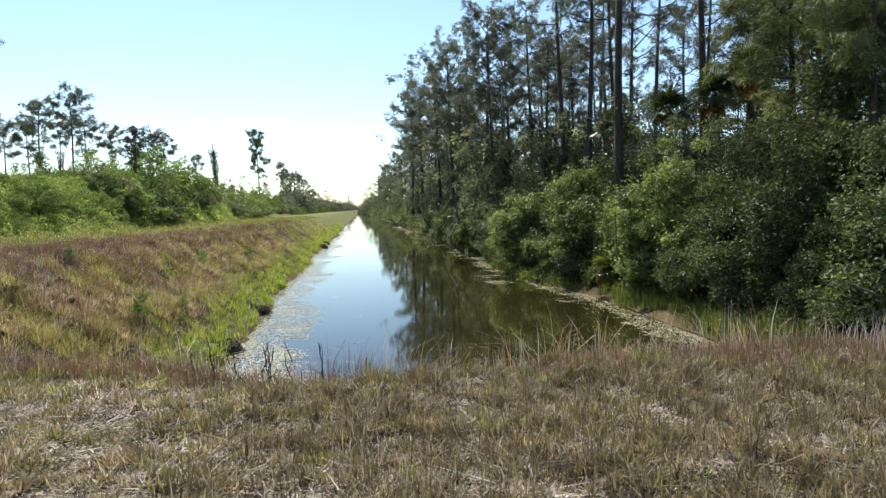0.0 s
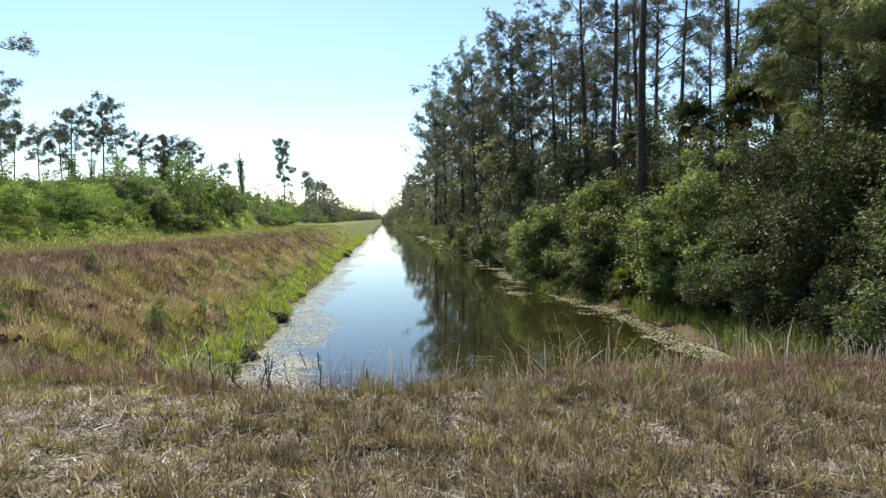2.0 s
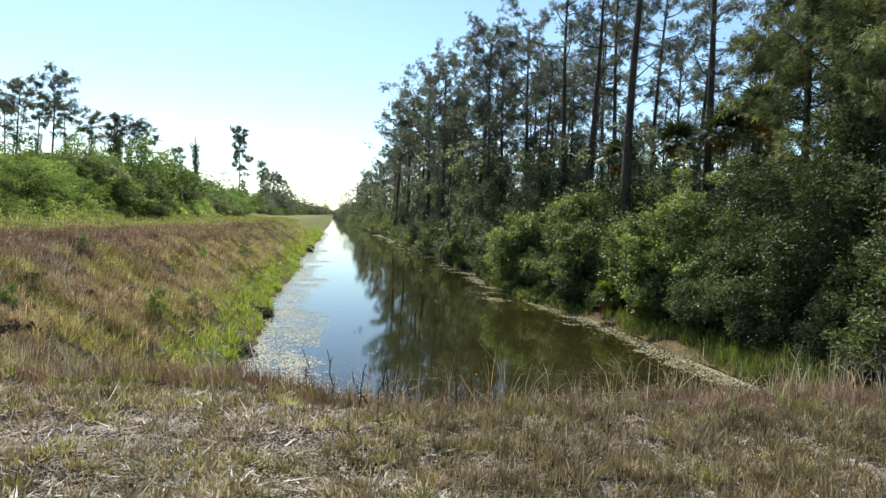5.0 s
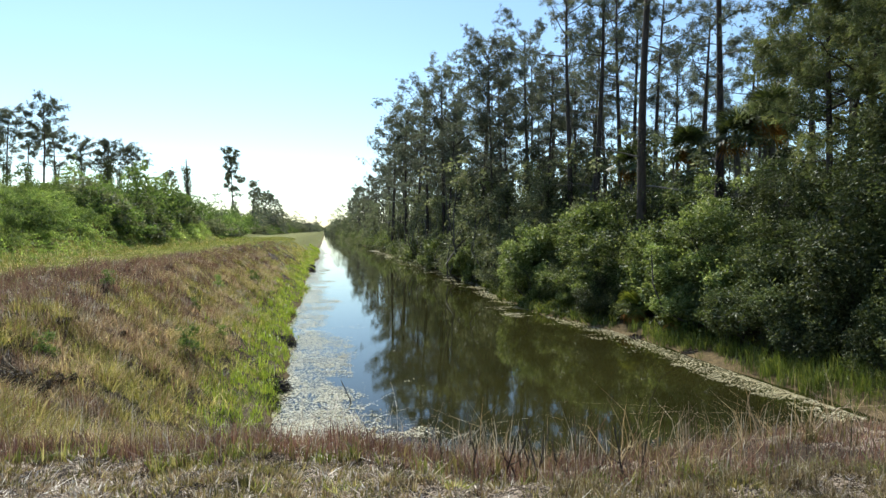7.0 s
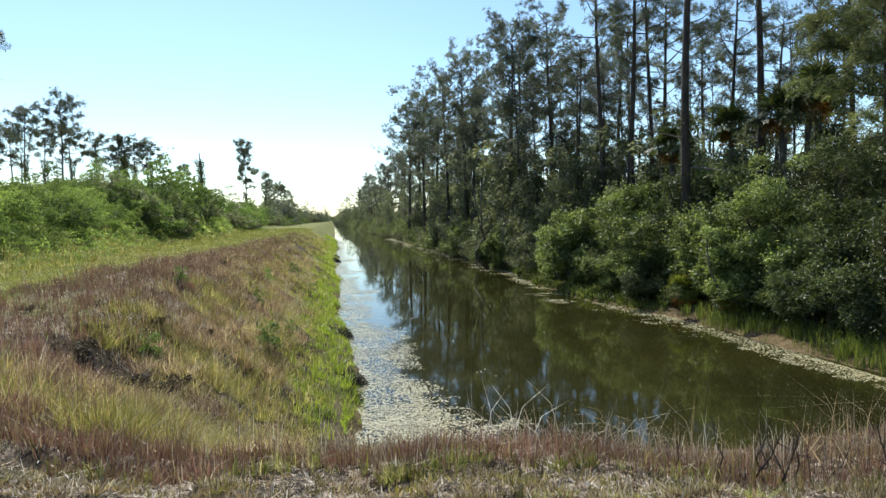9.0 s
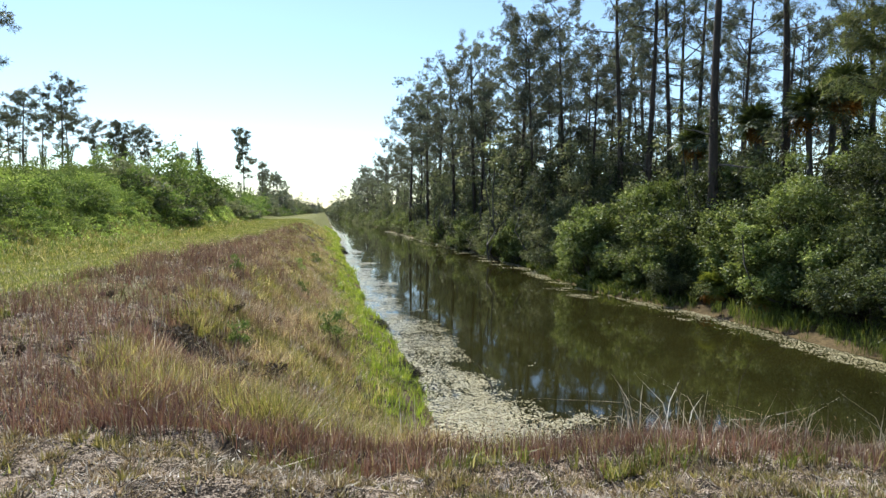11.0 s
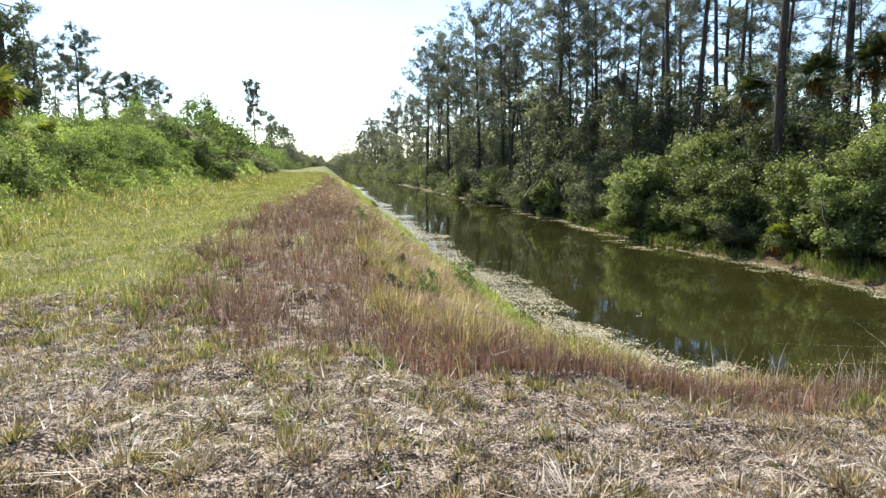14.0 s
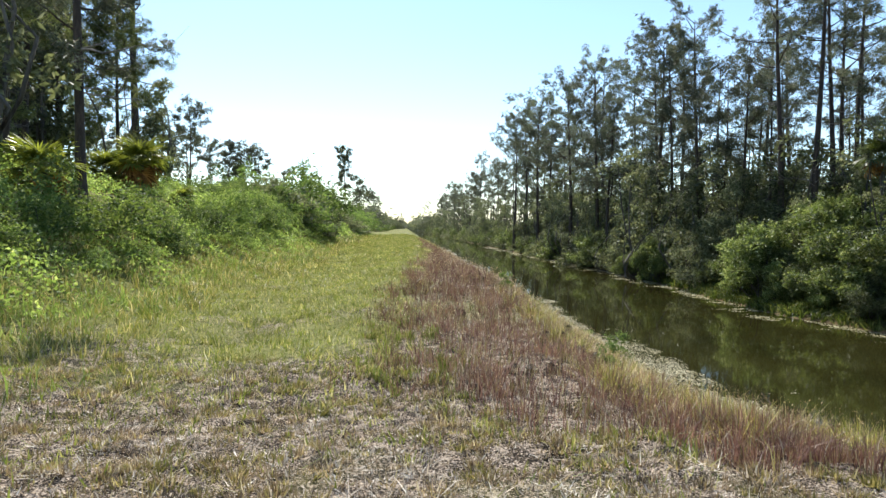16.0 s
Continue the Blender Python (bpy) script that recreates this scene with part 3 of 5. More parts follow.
def fan_frond(name, seed, length, blades_n, mat, stalk):
    """One palm frond: a stalk and a pleated fan of narrow blades."""
    rng = np.random.default_rng(seed)
    soup = Soup()
    s = np.linspace(0, 1, 5)
    path = np.stack([0 * s, stalk * s, 0.25 * stalk * np.sin(s * 1.6)], 1)
    tube(soup, path, np.linspace(0.018, 0.010, 5), 4)
    o = path[-1]
    for i in range(blades_n):
        a = radians(-125 + 250 * i / (blades_n - 1)) + rng.normal() * 0.04
        L = length * (0.62 + 0.38 * math.cos(a * 0.55)) * rng.uniform(0.88, 1.08)
        d = np.array([math.sin(a), math.cos(a), 0.12 * math.cos(3 * a)])
        side = np.array([math.cos(a), -math.sin(a), 0]) * length * 0.045
        dr = rng.uniform(0.12, 0.42)
        m1, m2, tip = o + d * L * 0.4 + [0, 0, 0.03], o + d * L * 0.72 - np.array([0, 0, dr * 0.25 * L]), o + d * L * 0.95 - np.array([0, 0, dr * 0.75 * L])
        soup.add([o - side * 0.2, o + side * 0.2, m1 + side + [0, 0, 0.02], m1 - side + [0, 0, 0.02], m2 + side * 0.7, m2 - side * 0.7, tip],
                 [[0, 1, 2, 3], [3, 2, 4, 5]])
        soup.add([m2 + side * 0.7, m2 - side * 0.7, tip], [[0, 1, 2]])
    return soup.mesh(name, mat)


FROND = [fan_frond("frond", s, 0.95, 22, M_PALM_SHADED, 0.8) for s in (1, 2, 3)]
FROND_LIT = [fan_frond("lit_frond", s, 0.95, 22, M_PALM_LIT, 0.7) for s in (5, 6, 7)]
FROND_DEAD = fan_frond("dead_frond", 4, 0.8, 16, M_PALM_DEAD, 0.6)


def palm(seed, trunk_h, fronds, dead, name="cabbage_palm", size=1.0, kinds=FROND):
    rng = np.random.default_rng(seed)
    base = new(name)
    soup = Soup()
    k = np.linspace(0, 1, 12)
    P = np.stack([0.25 * k ** 2 * rng.normal() * trunk_h * 0.2, 0.1 * np.sin(3 * k) * trunk_h * 0.1, k * (trunk_h + 0.2) - 0.2], 1)
    tube(soup, P, 0.17 + 0.03 * np.sin(k * 40) + 0.05 * np.exp(-k * 9), 9, 0.08, rng)
    part("trunk", soup.mesh("palm_trunk", M_GREY_BARK), base)
    top = Vector(P[-1])
    for i in range(fronds + dead):
        green = i < fronds
        g = (i + 0.5) / fronds if green else 1
        tilt = 72 - 105 * g + rng.normal() * 7 if green else -52 + rng.normal() * 16
        m = Matrix.Translation(top) @ pose(0, 0, 0, tilt, rng.normal() * 12, 137.5 * i + rng.normal() * 10)
        m = m @ Matrix.Scale(size * rng.uniform(0.8, 1.15), 4)
        part("frond" if green else "dead_frond", kinds[i % 3] if green else FROND_DEAD, base, "" if green else "withered brown frond", m)
    return base


def sow(rng, count, x0, x1, y0, y1, keep, power=1.0):
    """Spots over a stretch of ground; power above 1 crowds them towards y0; keep gives the share kept at a spot."""
    x = rng.uniform(x0, x1, count)
    y = y0 + (y1 - y0) * rng.uniform(0, 1, count) ** power
    k = rng.uniform(0, 1, count) < keep(x, y)
    return x[k], y[k]


def tufted(rng, x, y, per, radius):
    """Turns spots into tufts: per blades round each, and a height for each tuft."""
    n = len(x)
    k = np.repeat(np.arange(n), per)
    r = radius * np.repeat(rng.uniform(0.4, 1.3, n), per)
    return x[k] + rng.normal(size=len(k)) * r, y[k] + rng.normal(size=len(k)) * r, np.repeat(rng.uniform(0.45, 1.35, n), per)


def blades(name, label, x, y, height, width, mat, rng, lean=0.35, tall=1.0, category="grass", plain=False, turn=None):
    """Grass as one object: each blade is bent, with a broad foot and a thin tip."""
    n = len(x)
    z = ground_z(x, y) - 0.02
    H = height * tall * rng.uniform(0.5, 1.25, n)
    a = rng.uniform(0, 2 * math.pi, n) if turn is None else turn
    out = np.minimum(np.abs(rng.normal(size=n)) * lean, 2.2)
    d = np.stack([np.cos(a) * out, np.sin(a) * out, np.ones(n)], 1)
    b = rng.uniform(0, 2 * math.pi, n)
    grow = 1 + np.clip(y - 12, 0, 60) / 22
    side = np.stack([np.cos(b), np.sin(b), 0 * b], 1) * (width * grow * rng.uniform(0.6, 1.3, n))[:, None]
    base = np.stack([x, y, z], 1)
    mid = base + d * (H * 0.55)[:, None]
    tip = base + np.stack([d[:, 0] * 1.9, d[:, 1] * 1.9, 1 - 0.35 * np.minimum(out, 2)], 1) * H[:, None]
    tip[:, 2] = np.maximum(tip[:, 2], z + 0.02)
    if plain:
        V = np.stack([base - side, base + side, 0.35 * mid + 0.65 * tip], 1).reshape(-1, 3)
        return tagged(new(name, mesh_of(name, V, np.full(n, 3), np.arange(3 * n), mat)), label, category, kind="stuff")
    V = np.stack([base - side, base + side, mid + side * 0.75, mid - side * 0.75, tip], 1).reshape(-1, 3)
    i = np.arange(n)[:, None] * 5
    L = (i + np.array([[0, 1, 2, 3, 3, 2, 4]])).ravel()
    S = np.tile([4, 3], n)
    return tagged(new(name, mesh_of(name, V, S, L, mat)), label, category, kind="stuff")


def put(thing, x, y, s=1.0, turn=0.0, sz=None, sink=0.0):
    z = float(ground_z(x, y)) - sink
    return copy_thing(thing, Matrix.LocRotScale((x, y, z), Euler((0, 0, radians(turn))), (s, s, sz if sz else s)))


def settle(thing, x, y, s=1.0, turn=0.0, sz=None, sink=0.0):
    z = float(ground_z(x, y)) - sink
    thing.matrix_basis = Matrix.LocRotScale((x, y, z), Euler((0, 0, radians(turn))), (s, s, sz if sz else s))
    return thing


def spread_things(templates, spots, rng, low=0.85, high=1.2, sink=0.05):
    """The first of each kind stands at its own spot, the rest are copies."""
    used = set()
    for i, (x, y, s) in enumerate(spots):
        t = templates[i % len(templates)]
        f = s * rng.uniform(low, high)
        if i % len(templates) in used:
            put_copy(t, x, y, f, rng.uniform(0, 360), f * rng.uniform(0.9, 1.1), sink)
        else:
            used.add(i % len(templates))
            settle(t, x, y, f, rng.uniform(0, 360), f, sink)


def put_copy(t, x, y, s, turn, sz, sink):
    keep = t.matrix_basis.copy()
    t.matrix_basis = Matrix()
    c = put(t, x, y, s, turn, sz, sink)
    t.matrix_basis = keep
    return c


# -- pines of the right-hand forest --
R = np.random.default_rng(11)
RIGHT = "pines of the forest beyond the canal"
tall = [pine(21 + i, 22.0, (0.55, 0.44, 0.5, 0.36, 0.6)[i], (3.3, 3.9, 3.0, 4.1, 3.6)[i], (17, 20, 16, 22, 16)[i], (760, 1000, 700, 1150, 820)[i], 17, dead=(9, 7, 10, 6, 8)[i], split=True, flat=(0.2, 0, 0.5, 0, 0.8)[i]) for i in range(5)]
for t in tall:
    tagged(t, "tall slash pine with a bare trunk and ragged crown", "tree", RIGHT)
KEY = [(19.0, 47.3, 1.0), (27.5, 60.0, 0.9), (20.6, 45.5, 1.02), (24.5, 90.0, 1.05), (18.1, 34.1, 1.12), (23.3, 48.2, 0.95), (21.8, 66.0, 1.0), (23.9, 36.5, 1.08), (26.1, 50.8, 0.95), (35.2, 56.0, 1.05),
       (29.4, 54.2, 1.0), (21.6, 75.2, 1.0), (29.4, 67.2, 1.0), (15.0, 76.0, 1.0), (36.8, 64.1, 1.0), (42.0, 59.6, 1.0), (18.2, 84.0, 1.0), (16.5, 106.0, 1.08), (27.0, 82.0, 1.0), (15.6, 122.0, 1.05),
       (28.5, 30.5, 1.05), (33.0, 40.0, 1.0), (21.0, 97.0, 1.05)]
spread_things(tall, KEY, R, 0.98, 1.02)
broad = tagged(pine(29, 21.0, 0.46, 4.6, 26, 1900, 17, dead=8, split=True, full=1.25, width=0.044, girth=0.0125), "broad slash pine with a dense rounded crown", "tree", RIGHT)
settle(broad, 16.0, 61.1, 1.0, 40)
for x, y, s, turn in ((14.6, 86.0, 1.05, 150), (13.9, 103.0, 1.08, 260), (14.9, 72.0, 0.78, 330), (14.2, 124.0, 1.1, 80)):
    put_copy(broad, x, y, s, turn, s, 0)
young = pine(35, 15.5, 0.24, 3.0, 30, 2300, 18, width=0.036, length=0.34, split=True, dead=2, full=1.2, sag=0.45, green_mat=M_YOUNG)
tagged(young, "young pine with drooping yellow-green needle sprays", "tree", "young pines by the near shore")
settle(young, 22.3, 25.8, 1.0, 30)
for x, y, s, turn in ((20.0, 19.0, 0.85, 130), (23.4, 20.8, 1.0, 250), (25.2, 28.0, 1.1, 200), (25.6, 23.6, 1.15, 80), (21.4, 22.6, 0.9, 310), (24.0, 16.6, 1.0, 10), (28.0, 25.4, 1.2, 160)):
    put_copy(young, x, y, s, turn, s, 0)

slim = [pine(41 + i, 18.0, (0.48, 0.38, 0.26)[i], (2.3, 2.7, 2.6)[i], 17, (520, 600, 680)[i], 12, width=0.055, length=0.40, full=1.1, dead=5, girth=0.009, sag=0.5) for i in range(3)]
for t in slim:
    tagged(t, "slender pine with thin grey-green needle tufts", "tree", RIGHT)
spots = []
for i in range(72):
    y = 52 + 390 * (i / 72) ** 1.5 + R.uniform(-3, 3)
    x = 15.6 - 0.011 * max(0, y - 40) + abs(R.normal()) * (5 + 0.02 * y)
    spots.append((x, y, R.uniform(0.75, 1.1) * (0.95 + 0.2 * (y > 100))))
for i in range(12):
    spots.append((R.uniform(30, 70), R.uniform(62, 100), R.uniform(0.75, 1.1)))
for i in range(34):
    spots.append((R.uniform(20, 70), R.uniform(75, 170), R.uniform(0.6, 0.95)))
for i in range(8):
    spots.append((R.uniform(30, 54), R.uniform(28, 50), R.uniform(0.8, 1.1)))
slim_spots = list(spots)
spread_things(slim, spots, R)

# -- trees and shrubs along the right bank --
bank = [bush("bank_tree", 52 + i, (1.9, 1.9, 9.5), 36, 1900, 0.30, M_OAK, 9, 0.45, 0.08, lobe=0.8) for i in range(2)]
for t in bank:
    tagged(t, "grey-green leafy tree hanging over the canal bank", "tree", "leafy trees on the wooded bank")
spots = []
for i in range(54):
    y = 54 + 370 * (i / 54) ** 1.5 + R.uniform(-2, 2)
    spots.append((15.4 - 0.011 * max(0, y - 40) + abs(R.normal()) * 1.6, y, R.uniform(0.6, 1.15)))
for i in range(40):
    y = 105 + 320 * (i / 40) ** 1.3 + R.uniform(-3, 3)
    spots.append((15.8 - 0.011 * (y - 40) + abs(R.normal()) * 3.5, y, R.uniform(0.9, 1.5)))
spots += [(17 + 20 * R.uniform(), 58 + 60 * R.uniform(), R.uniform(0.6, 0.95)) for _ in range(26)]
spots += [(R.uniform(18, 46), R.uniform(46, 105), R.uniform(0.45, 0.75)) for _ in range(26)]
spots += [(R.uniform(18.5, 30), R.uniform(33, 58), R.uniform(0.65, 1.1)) for _ in range(30)]
spots += [(R.uniform(15, 20) - 0.011 * 40, R.uniform(56, 110), R.uniform(0.8, 1.25)) for _ in range(24)]
spots += [(R.uniform(20, 50), R.uniform(60, 110), R.uniform(0.8, 1.25)) for _ in range(20)]
spots += [(R.uniform(-9.5 - 0.6 * (y - 3), -8.0 - 0.5 * (y - 2)), y, R.uniform(0.75, 1.1)) for y in np.linspace(33, 70, 16)]
spots += [(-21.7, 45.0, 0.75), (-22.8, 46.4, 0.85), (-26.2, 40.8, 1.1)]
spread_things(bank, spots, R)
# Two copies on the berm, mostly out of view, added to shade its foot.
for x, y, s, turn in ((-18.9, 22.5, 1.0, 40), (-19.6, 19.0, 0.8, 160)):
    put_copy(bank[0], x, y, s, turn, s, 0.05)
WAX = "shrubs along the canal's wooded bank"
# the leafy tree that hangs over the mud spit
hanging = tagged(mound("hanging_tree", 58, 2.6, 7.6, 44, 11000, 0.20, M_OAK, 0.08, 12, 0.34, 0.7, 0.85), "loose grey-leaved tree hanging over the muddy spit", "tree", "leafy trees on the wooded bank")
spread_things([hanging], [(15.6, 50.2, 1.0), (16.6, 54.0, 0.95), (18.6, 49.0, 0.9), (15.2, 66.5, 0.8), (17.6, 43.0, 0.75)], R, 0.97, 1.03)
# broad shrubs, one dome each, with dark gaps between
dome = [mound("bank_shrub", 64 + i, 2.3, 4.3, 30, 19000, (0.15, 0.14, 0.16)[i], (M_BRIGHT, M_SHRUB_SHADED, M_BRIGHT)[i], (0.30, 0.22, 0.2)[i], 9, 0.5, 0.15, 0.84) for i in range(3)]
for t, c in zip(dome, ("bright green rounded", "shade-toned leafy", "bright green leafy")):
    tagged(t, c + " shrub overhanging the canal bank", "shrub", WAX)
spread_things(dome, [(14.7, 41.8, 1.15), (16.6, 38.2, 0.85), (15.9, 34.6, 1.12), (15.2, 45.2, 0.95), (17.6, 46.2, 1.1), (17.6, 31.4, 1.1), (18.4, 40.6, 1.3), (19.0, 36.6, 1.25), (17.6, 28.4, 1.15), (20.2, 44.5, 1.3), (19.8, 31.6, 1.3), (17.2, 25.2, 0.95),
                    (14.8, 57.6, 0.95), (16.8, 59.5, 1.1), (14.7, 62.5, 0.85), (22.6, 40.0, 1.3), (17.0, 22.4, 0.8), (22.5, 52.0, 1.2), (16.7, 69.5, 1.1), (14.8, 72.0, 1.0), (14.5, 77.0, 1.1), (24.0, 46.5, 1.4), (27.0, 42.0, 1.5), (17.2, 43.6, 1.1), (15.4, 43.3, 0.7), (15.6, 39.9, 0.72), (14.6, 39.6, 0.5), (16.7, 36.2, 0.8), (15.3, 32.9, 0.6), (15.2, 36.3, 0.5), (14.4, 43.6, 0.5), (15.9, 47.4, 0.7)], R, 0.96, 1.04, 0.1)
# taller leafy trees over the near shore, two of three in the shaded leaf colour
near_bank = [mound("shade_tree", 57 + i, (2.5, 3.0, 3.0)[i], (7.4, 9.0, 9.6)[i], (42, 50, 54)[i], (23000, 26000, 26000)[i], 0.145, (M_BRIGHT, M_SHRUB_SHADED, M_SHRUB_SHADED)[i], (0.1, 0.05, 0.05)[i], 10, 0.5, 0.15, 0.74) for i in range(3)]
for t, c in zip(near_bank, ("sunlit leafy tree with bright spray tips", "shade-toned leafy tree", "shade-toned leafy tree")):
    tagged(t, c + " shading the canal's near shore", "tree", "leafy trees on the wooded bank")
spread_things(near_bank, [(17.7, 26.8, 0.98), (19.0, 23.4, 0.9), (20.4, 27.8, 0.86), (17.9, 24.0, 0.72), (20.4, 20.4, 1.0), (22.0, 24.2, 1.0), (19.2, 31.0, 0.72), (22.8, 30.2, 0.76), (25.0, 27.0, 1.05), (18.8, 19.6, 0.62), (19.2, 16.6, 0.85), (24.6, 20.6, 1.1),
                          (27.5, 22.5, 0.9), (22.6, 15.0, 0.95), (26.0, 32.5, 0.9), (28.5, 28.0, 0.9), (26.5, 16.0, 1.05), (29.5, 35.0, 0.9)], R, 0.97, 1.03, 0.1)
dark_wax = [mound("wax_myrtle", 60 + i, 1.9, 3.4, 24, 9000, 0.14, M_SHRUB_SHADED, 0.08, 8, 0.45, 0.1, 1.0) for i in range(2)]
for t in dark_wax:
    tagged(t, "dense shrub with leaves toned dark for the forest's shade", "shrub", WAX)
spots = [(18.4, 20.8, 1.05), (17.5, 20.4, 0.8), (17.4, 18.0, 0.75), (18.2, 22.6, 0.85), (18.4, 19.0, 0.95), (18.6, 15.6, 1.1), (21.5, 19.0, 1.3), (17.0, 29.8, 0.65), (16.8, 32.6, 0.6), (18.3, 16.4, 0.75), (20.0, 14.6, 1.2), (22.8, 22.4, 1.2), (23.6, 15.4, 1.3), (25.6, 19.0, 1.4)]
spread_things(dark_wax, spots, R)
far_wax = [mound("far_shrub", 70 + i, 2.0, 3.7, 15, 1900, 0.27, (M_BRIGHT, M_OAK)[i], 0.02, 7, 0.5, 0.1) for i in range(2)]
for t in far_wax:
    tagged(t, "dark green shrub on the distant canal bank", "shrub", WAX)
spots = []
for i in range(90):
    y = 60 + 380 * (i / 90) ** 1.3 + R.uniform(-1, 1)
    spots.append((14.4 - 0.011 * max(0, y - 40) + abs(R.normal()) * 1.5, y, R.uniform(0.6, 1.3)))
spread_things(far_wax, spots, R)
under = [mound("understory_shrub", 80 + i, 2.3, 4.4, 18, 2200, 0.26, (M_OAK, M_BRIGHT)[i], 0.04, 7, 0.45, 0.2) for i in range(2)]
for t in under:
    tagged(t, "loose grey-green understory shrub below the pines", "shrub", "undergrowth of the pine forest")
spots = []
for _ in range(110):
    y = 28 + 126 * R.uniform() ** 1.2
    spots.append((19.5 + 36 * R.uniform() ** 1.1, y, R.uniform(0.45, 0.85) * (1 + 0.5 * (y > 44))))
for _ in range(44):
    spots.append((R.uniform(17, 62), R.uniform(72, 160), R.uniform(1.1, 1.6)))
spread_things(under, spots, R)

# -- left berm: shrubs, pines --
hedge = [mound("berm_shrub", 100 + i, 2.1, 2.3, 20, 3600, 0.13, (M_HERB, M_BERM, M_BERM)[i], -0.05, 6, 0.55, 0.0, 1.15) for i in range(3)]
for t in hedge:
    tagged(t, "sunlit green shrub crowding the grassy berm", "shrub", "shrubs on the berm")
spots = []
for i in range(125):
    y = 12.5 + 66 * (i / 125) ** 1.3 + R.uniform(-1, 1)
    x = -14.3 - abs(R.normal()) * 3.6
    low = x < -16.2 and 20 < y < 37
    front = x > -15.2
    spots.append((x, y, R.uniform(0.7, 1.1) * (0.34 if low else 0.5 if front or y < 20 else 0.85)))
spread_things(hedge, spots, R)
far_hedge = [mound("far_berm_shrub", 110 + i, 2.4, 2.8, 16, 1400, 0.25, (M_BERM, M_OAK)[i], -0.05, 6, 0.5, 0.0, 1.1) for i in range(2)]
for t in far_hedge:
    tagged(t, "green shrub farther along the berm", "shrub", "shrubs on the berm")
spots = []
for i in range(135):
    y = 58 + 370 * (i / 135) ** 1.4 + R.uniform(-2, 2)
    spots.append((-14.3 - abs(R.normal()) * 4 + 0.012 * (y - 55), y, R.uniform(0.8, 1.35)))
spread_things(far_hedge, spots, R)

left_pine = [pine(121 + i, 19.0, (0.20, 0.16)[i], (3.2, 3.6)[i], 26, 1700, 18, width=0.036, length=0.33, lean=0.03, split=True, girth=0.0095) for i in range(2)]
for t in left_pine:
    tagged(t, "slash pine rising out of the shrubs on the berm", "tree", "pines on the berm")
spots = [(-16.95, 25.0, 0.95), (-25, 37, 1.0), (-29, 44, 1.05), (-33, 40, 0.9), (-30, 33, 0.9), (-22.5, 31, 0.8), (-35, 52, 1.0)]
spread_things(left_pine, spots, R, 0.97, 1.03)
big = tagged(pine(127, 27.0, 0.34, 6.6, 24, 1500, 20, width=0.045, length=0.38, split=True, girth=0.013), "large slash pine with long limbs reaching over the berm", "tree", "pines on the berm")
settle(big, -28.4, 58.0, 1.05, 0)
far_pine = [pine(131 + i, 20.0, (0.68, 0.72, 0.62)[i], (2.8, 2.4, 3.0)[i], (17, 15, 19)[i], (1000, 850, 1150)[i], 14, width=0.07, length=0.38, full=1.35, girth=0.012, dead=7, flat=0.3, sag=0.25) for i in range(3)]
for t in far_pine:
    tagged(t, "distant pine with a bare trunk and small rounded crown", "tree", "distant pines")
lone = tagged(pine(144, 18.0, 0.40, 2.5, 24, 1250, 16, width=0.085, length=0.45, full=1.2, flat=0.3), "dense lone pine with an oval crown by the path", "tree", "distant pines")
settle(lone, -20.9, 171.0)
for x, y, s in ((-23.2, 29.6, 0.85), (-24.5, 33.5, 0.9), (-23.0, 26.0, 0.8), (-27.0, 39.5, 0.95), (-31.0, 47.0, 1.0), (-25.8, 41.0, 1.0), (-27.5, 44.5, 1.0), (-24.4, 46.0, 0.85)):
    put_copy(young, x, y, s, R.uniform(0, 360), s, 0)
SKYLINE = [(-49.3, 120, 0.95), (-50.5, 131, 0.88), (-51.0, 145, 0.97), (-48.0, 150, 1.02), (-45.5, 155, 0.88), (-42.1, 155, 0.92), (-38.9, 155, 0.95), (-34.1, 165, 0.7), (-54.5, 128, 0.92), (-44.0, 149, 0.7)]
spots = SKYLINE + [(-58.8, 120, 0.82), (-56.6, 124, 0.85), (-61.8, 122, 0.85), (-59.6, 98, 1.0), (-53, 104, 0.95), (-39.8, 110, 0.92), (-62, 118, 1.0), (-20.5, 230, 0.62), (-18.2, 233, 0.58), (-16.3, 236, 0.64), (-22.5, 240, 0.66), (-15.2, 246, 0.6)]
for i in range(26):
    spots.append((-15 - 45 * R.uniform(), 195 + 240 * R.uniform(), R.uniform(0.4, 0.65)))
spread_things(far_pine, spots, R, 0.97, 1.03)
belt = [mound("distant_tree", 140 + i, 3.6, 8.0, 30, 1100, 0.6, (M_OAK, M_NEEDLES)[i], 0.0, 7, 0.5, 0.1) for i in range(2)]
for t in belt:
    tagged(t, "distant rounded tree on the horizon", "tree", "distant trees beyond the path")
spots = [(-13.5 - 18 * R.uniform() ** 2, y, R.uniform(0.5, 0.9) + 0.25 * (y > 280)) for y in np.linspace(175, 465, 58)]
spots += [(-16 - 9 * R.uniform(), y, R.uniform(0.55, 0.95)) for y in np.linspace(140, 210, 12)]
spots += [(-14.5 - 9 * R.uniform(), y, R.uniform(0.95, 1.25)) for y in np.linspace(215, 262, 12)]
spots += [(-6 - 9 * R.uniform(), y, R.uniform(0.6, 1.1)) for y in np.linspace(330, 470, 16)]
spots += [(-4.5 - 12 * R.uniform() ** 2, y, R.uniform(0.9, 1.4)) for y in np.linspace(470, 1190, 34)]
spots += [(11.5 + 8 * R.uniform() ** 2, y, R.uniform(1.5, 2.2)) for y in np.linspace(440, 1190, 40)]
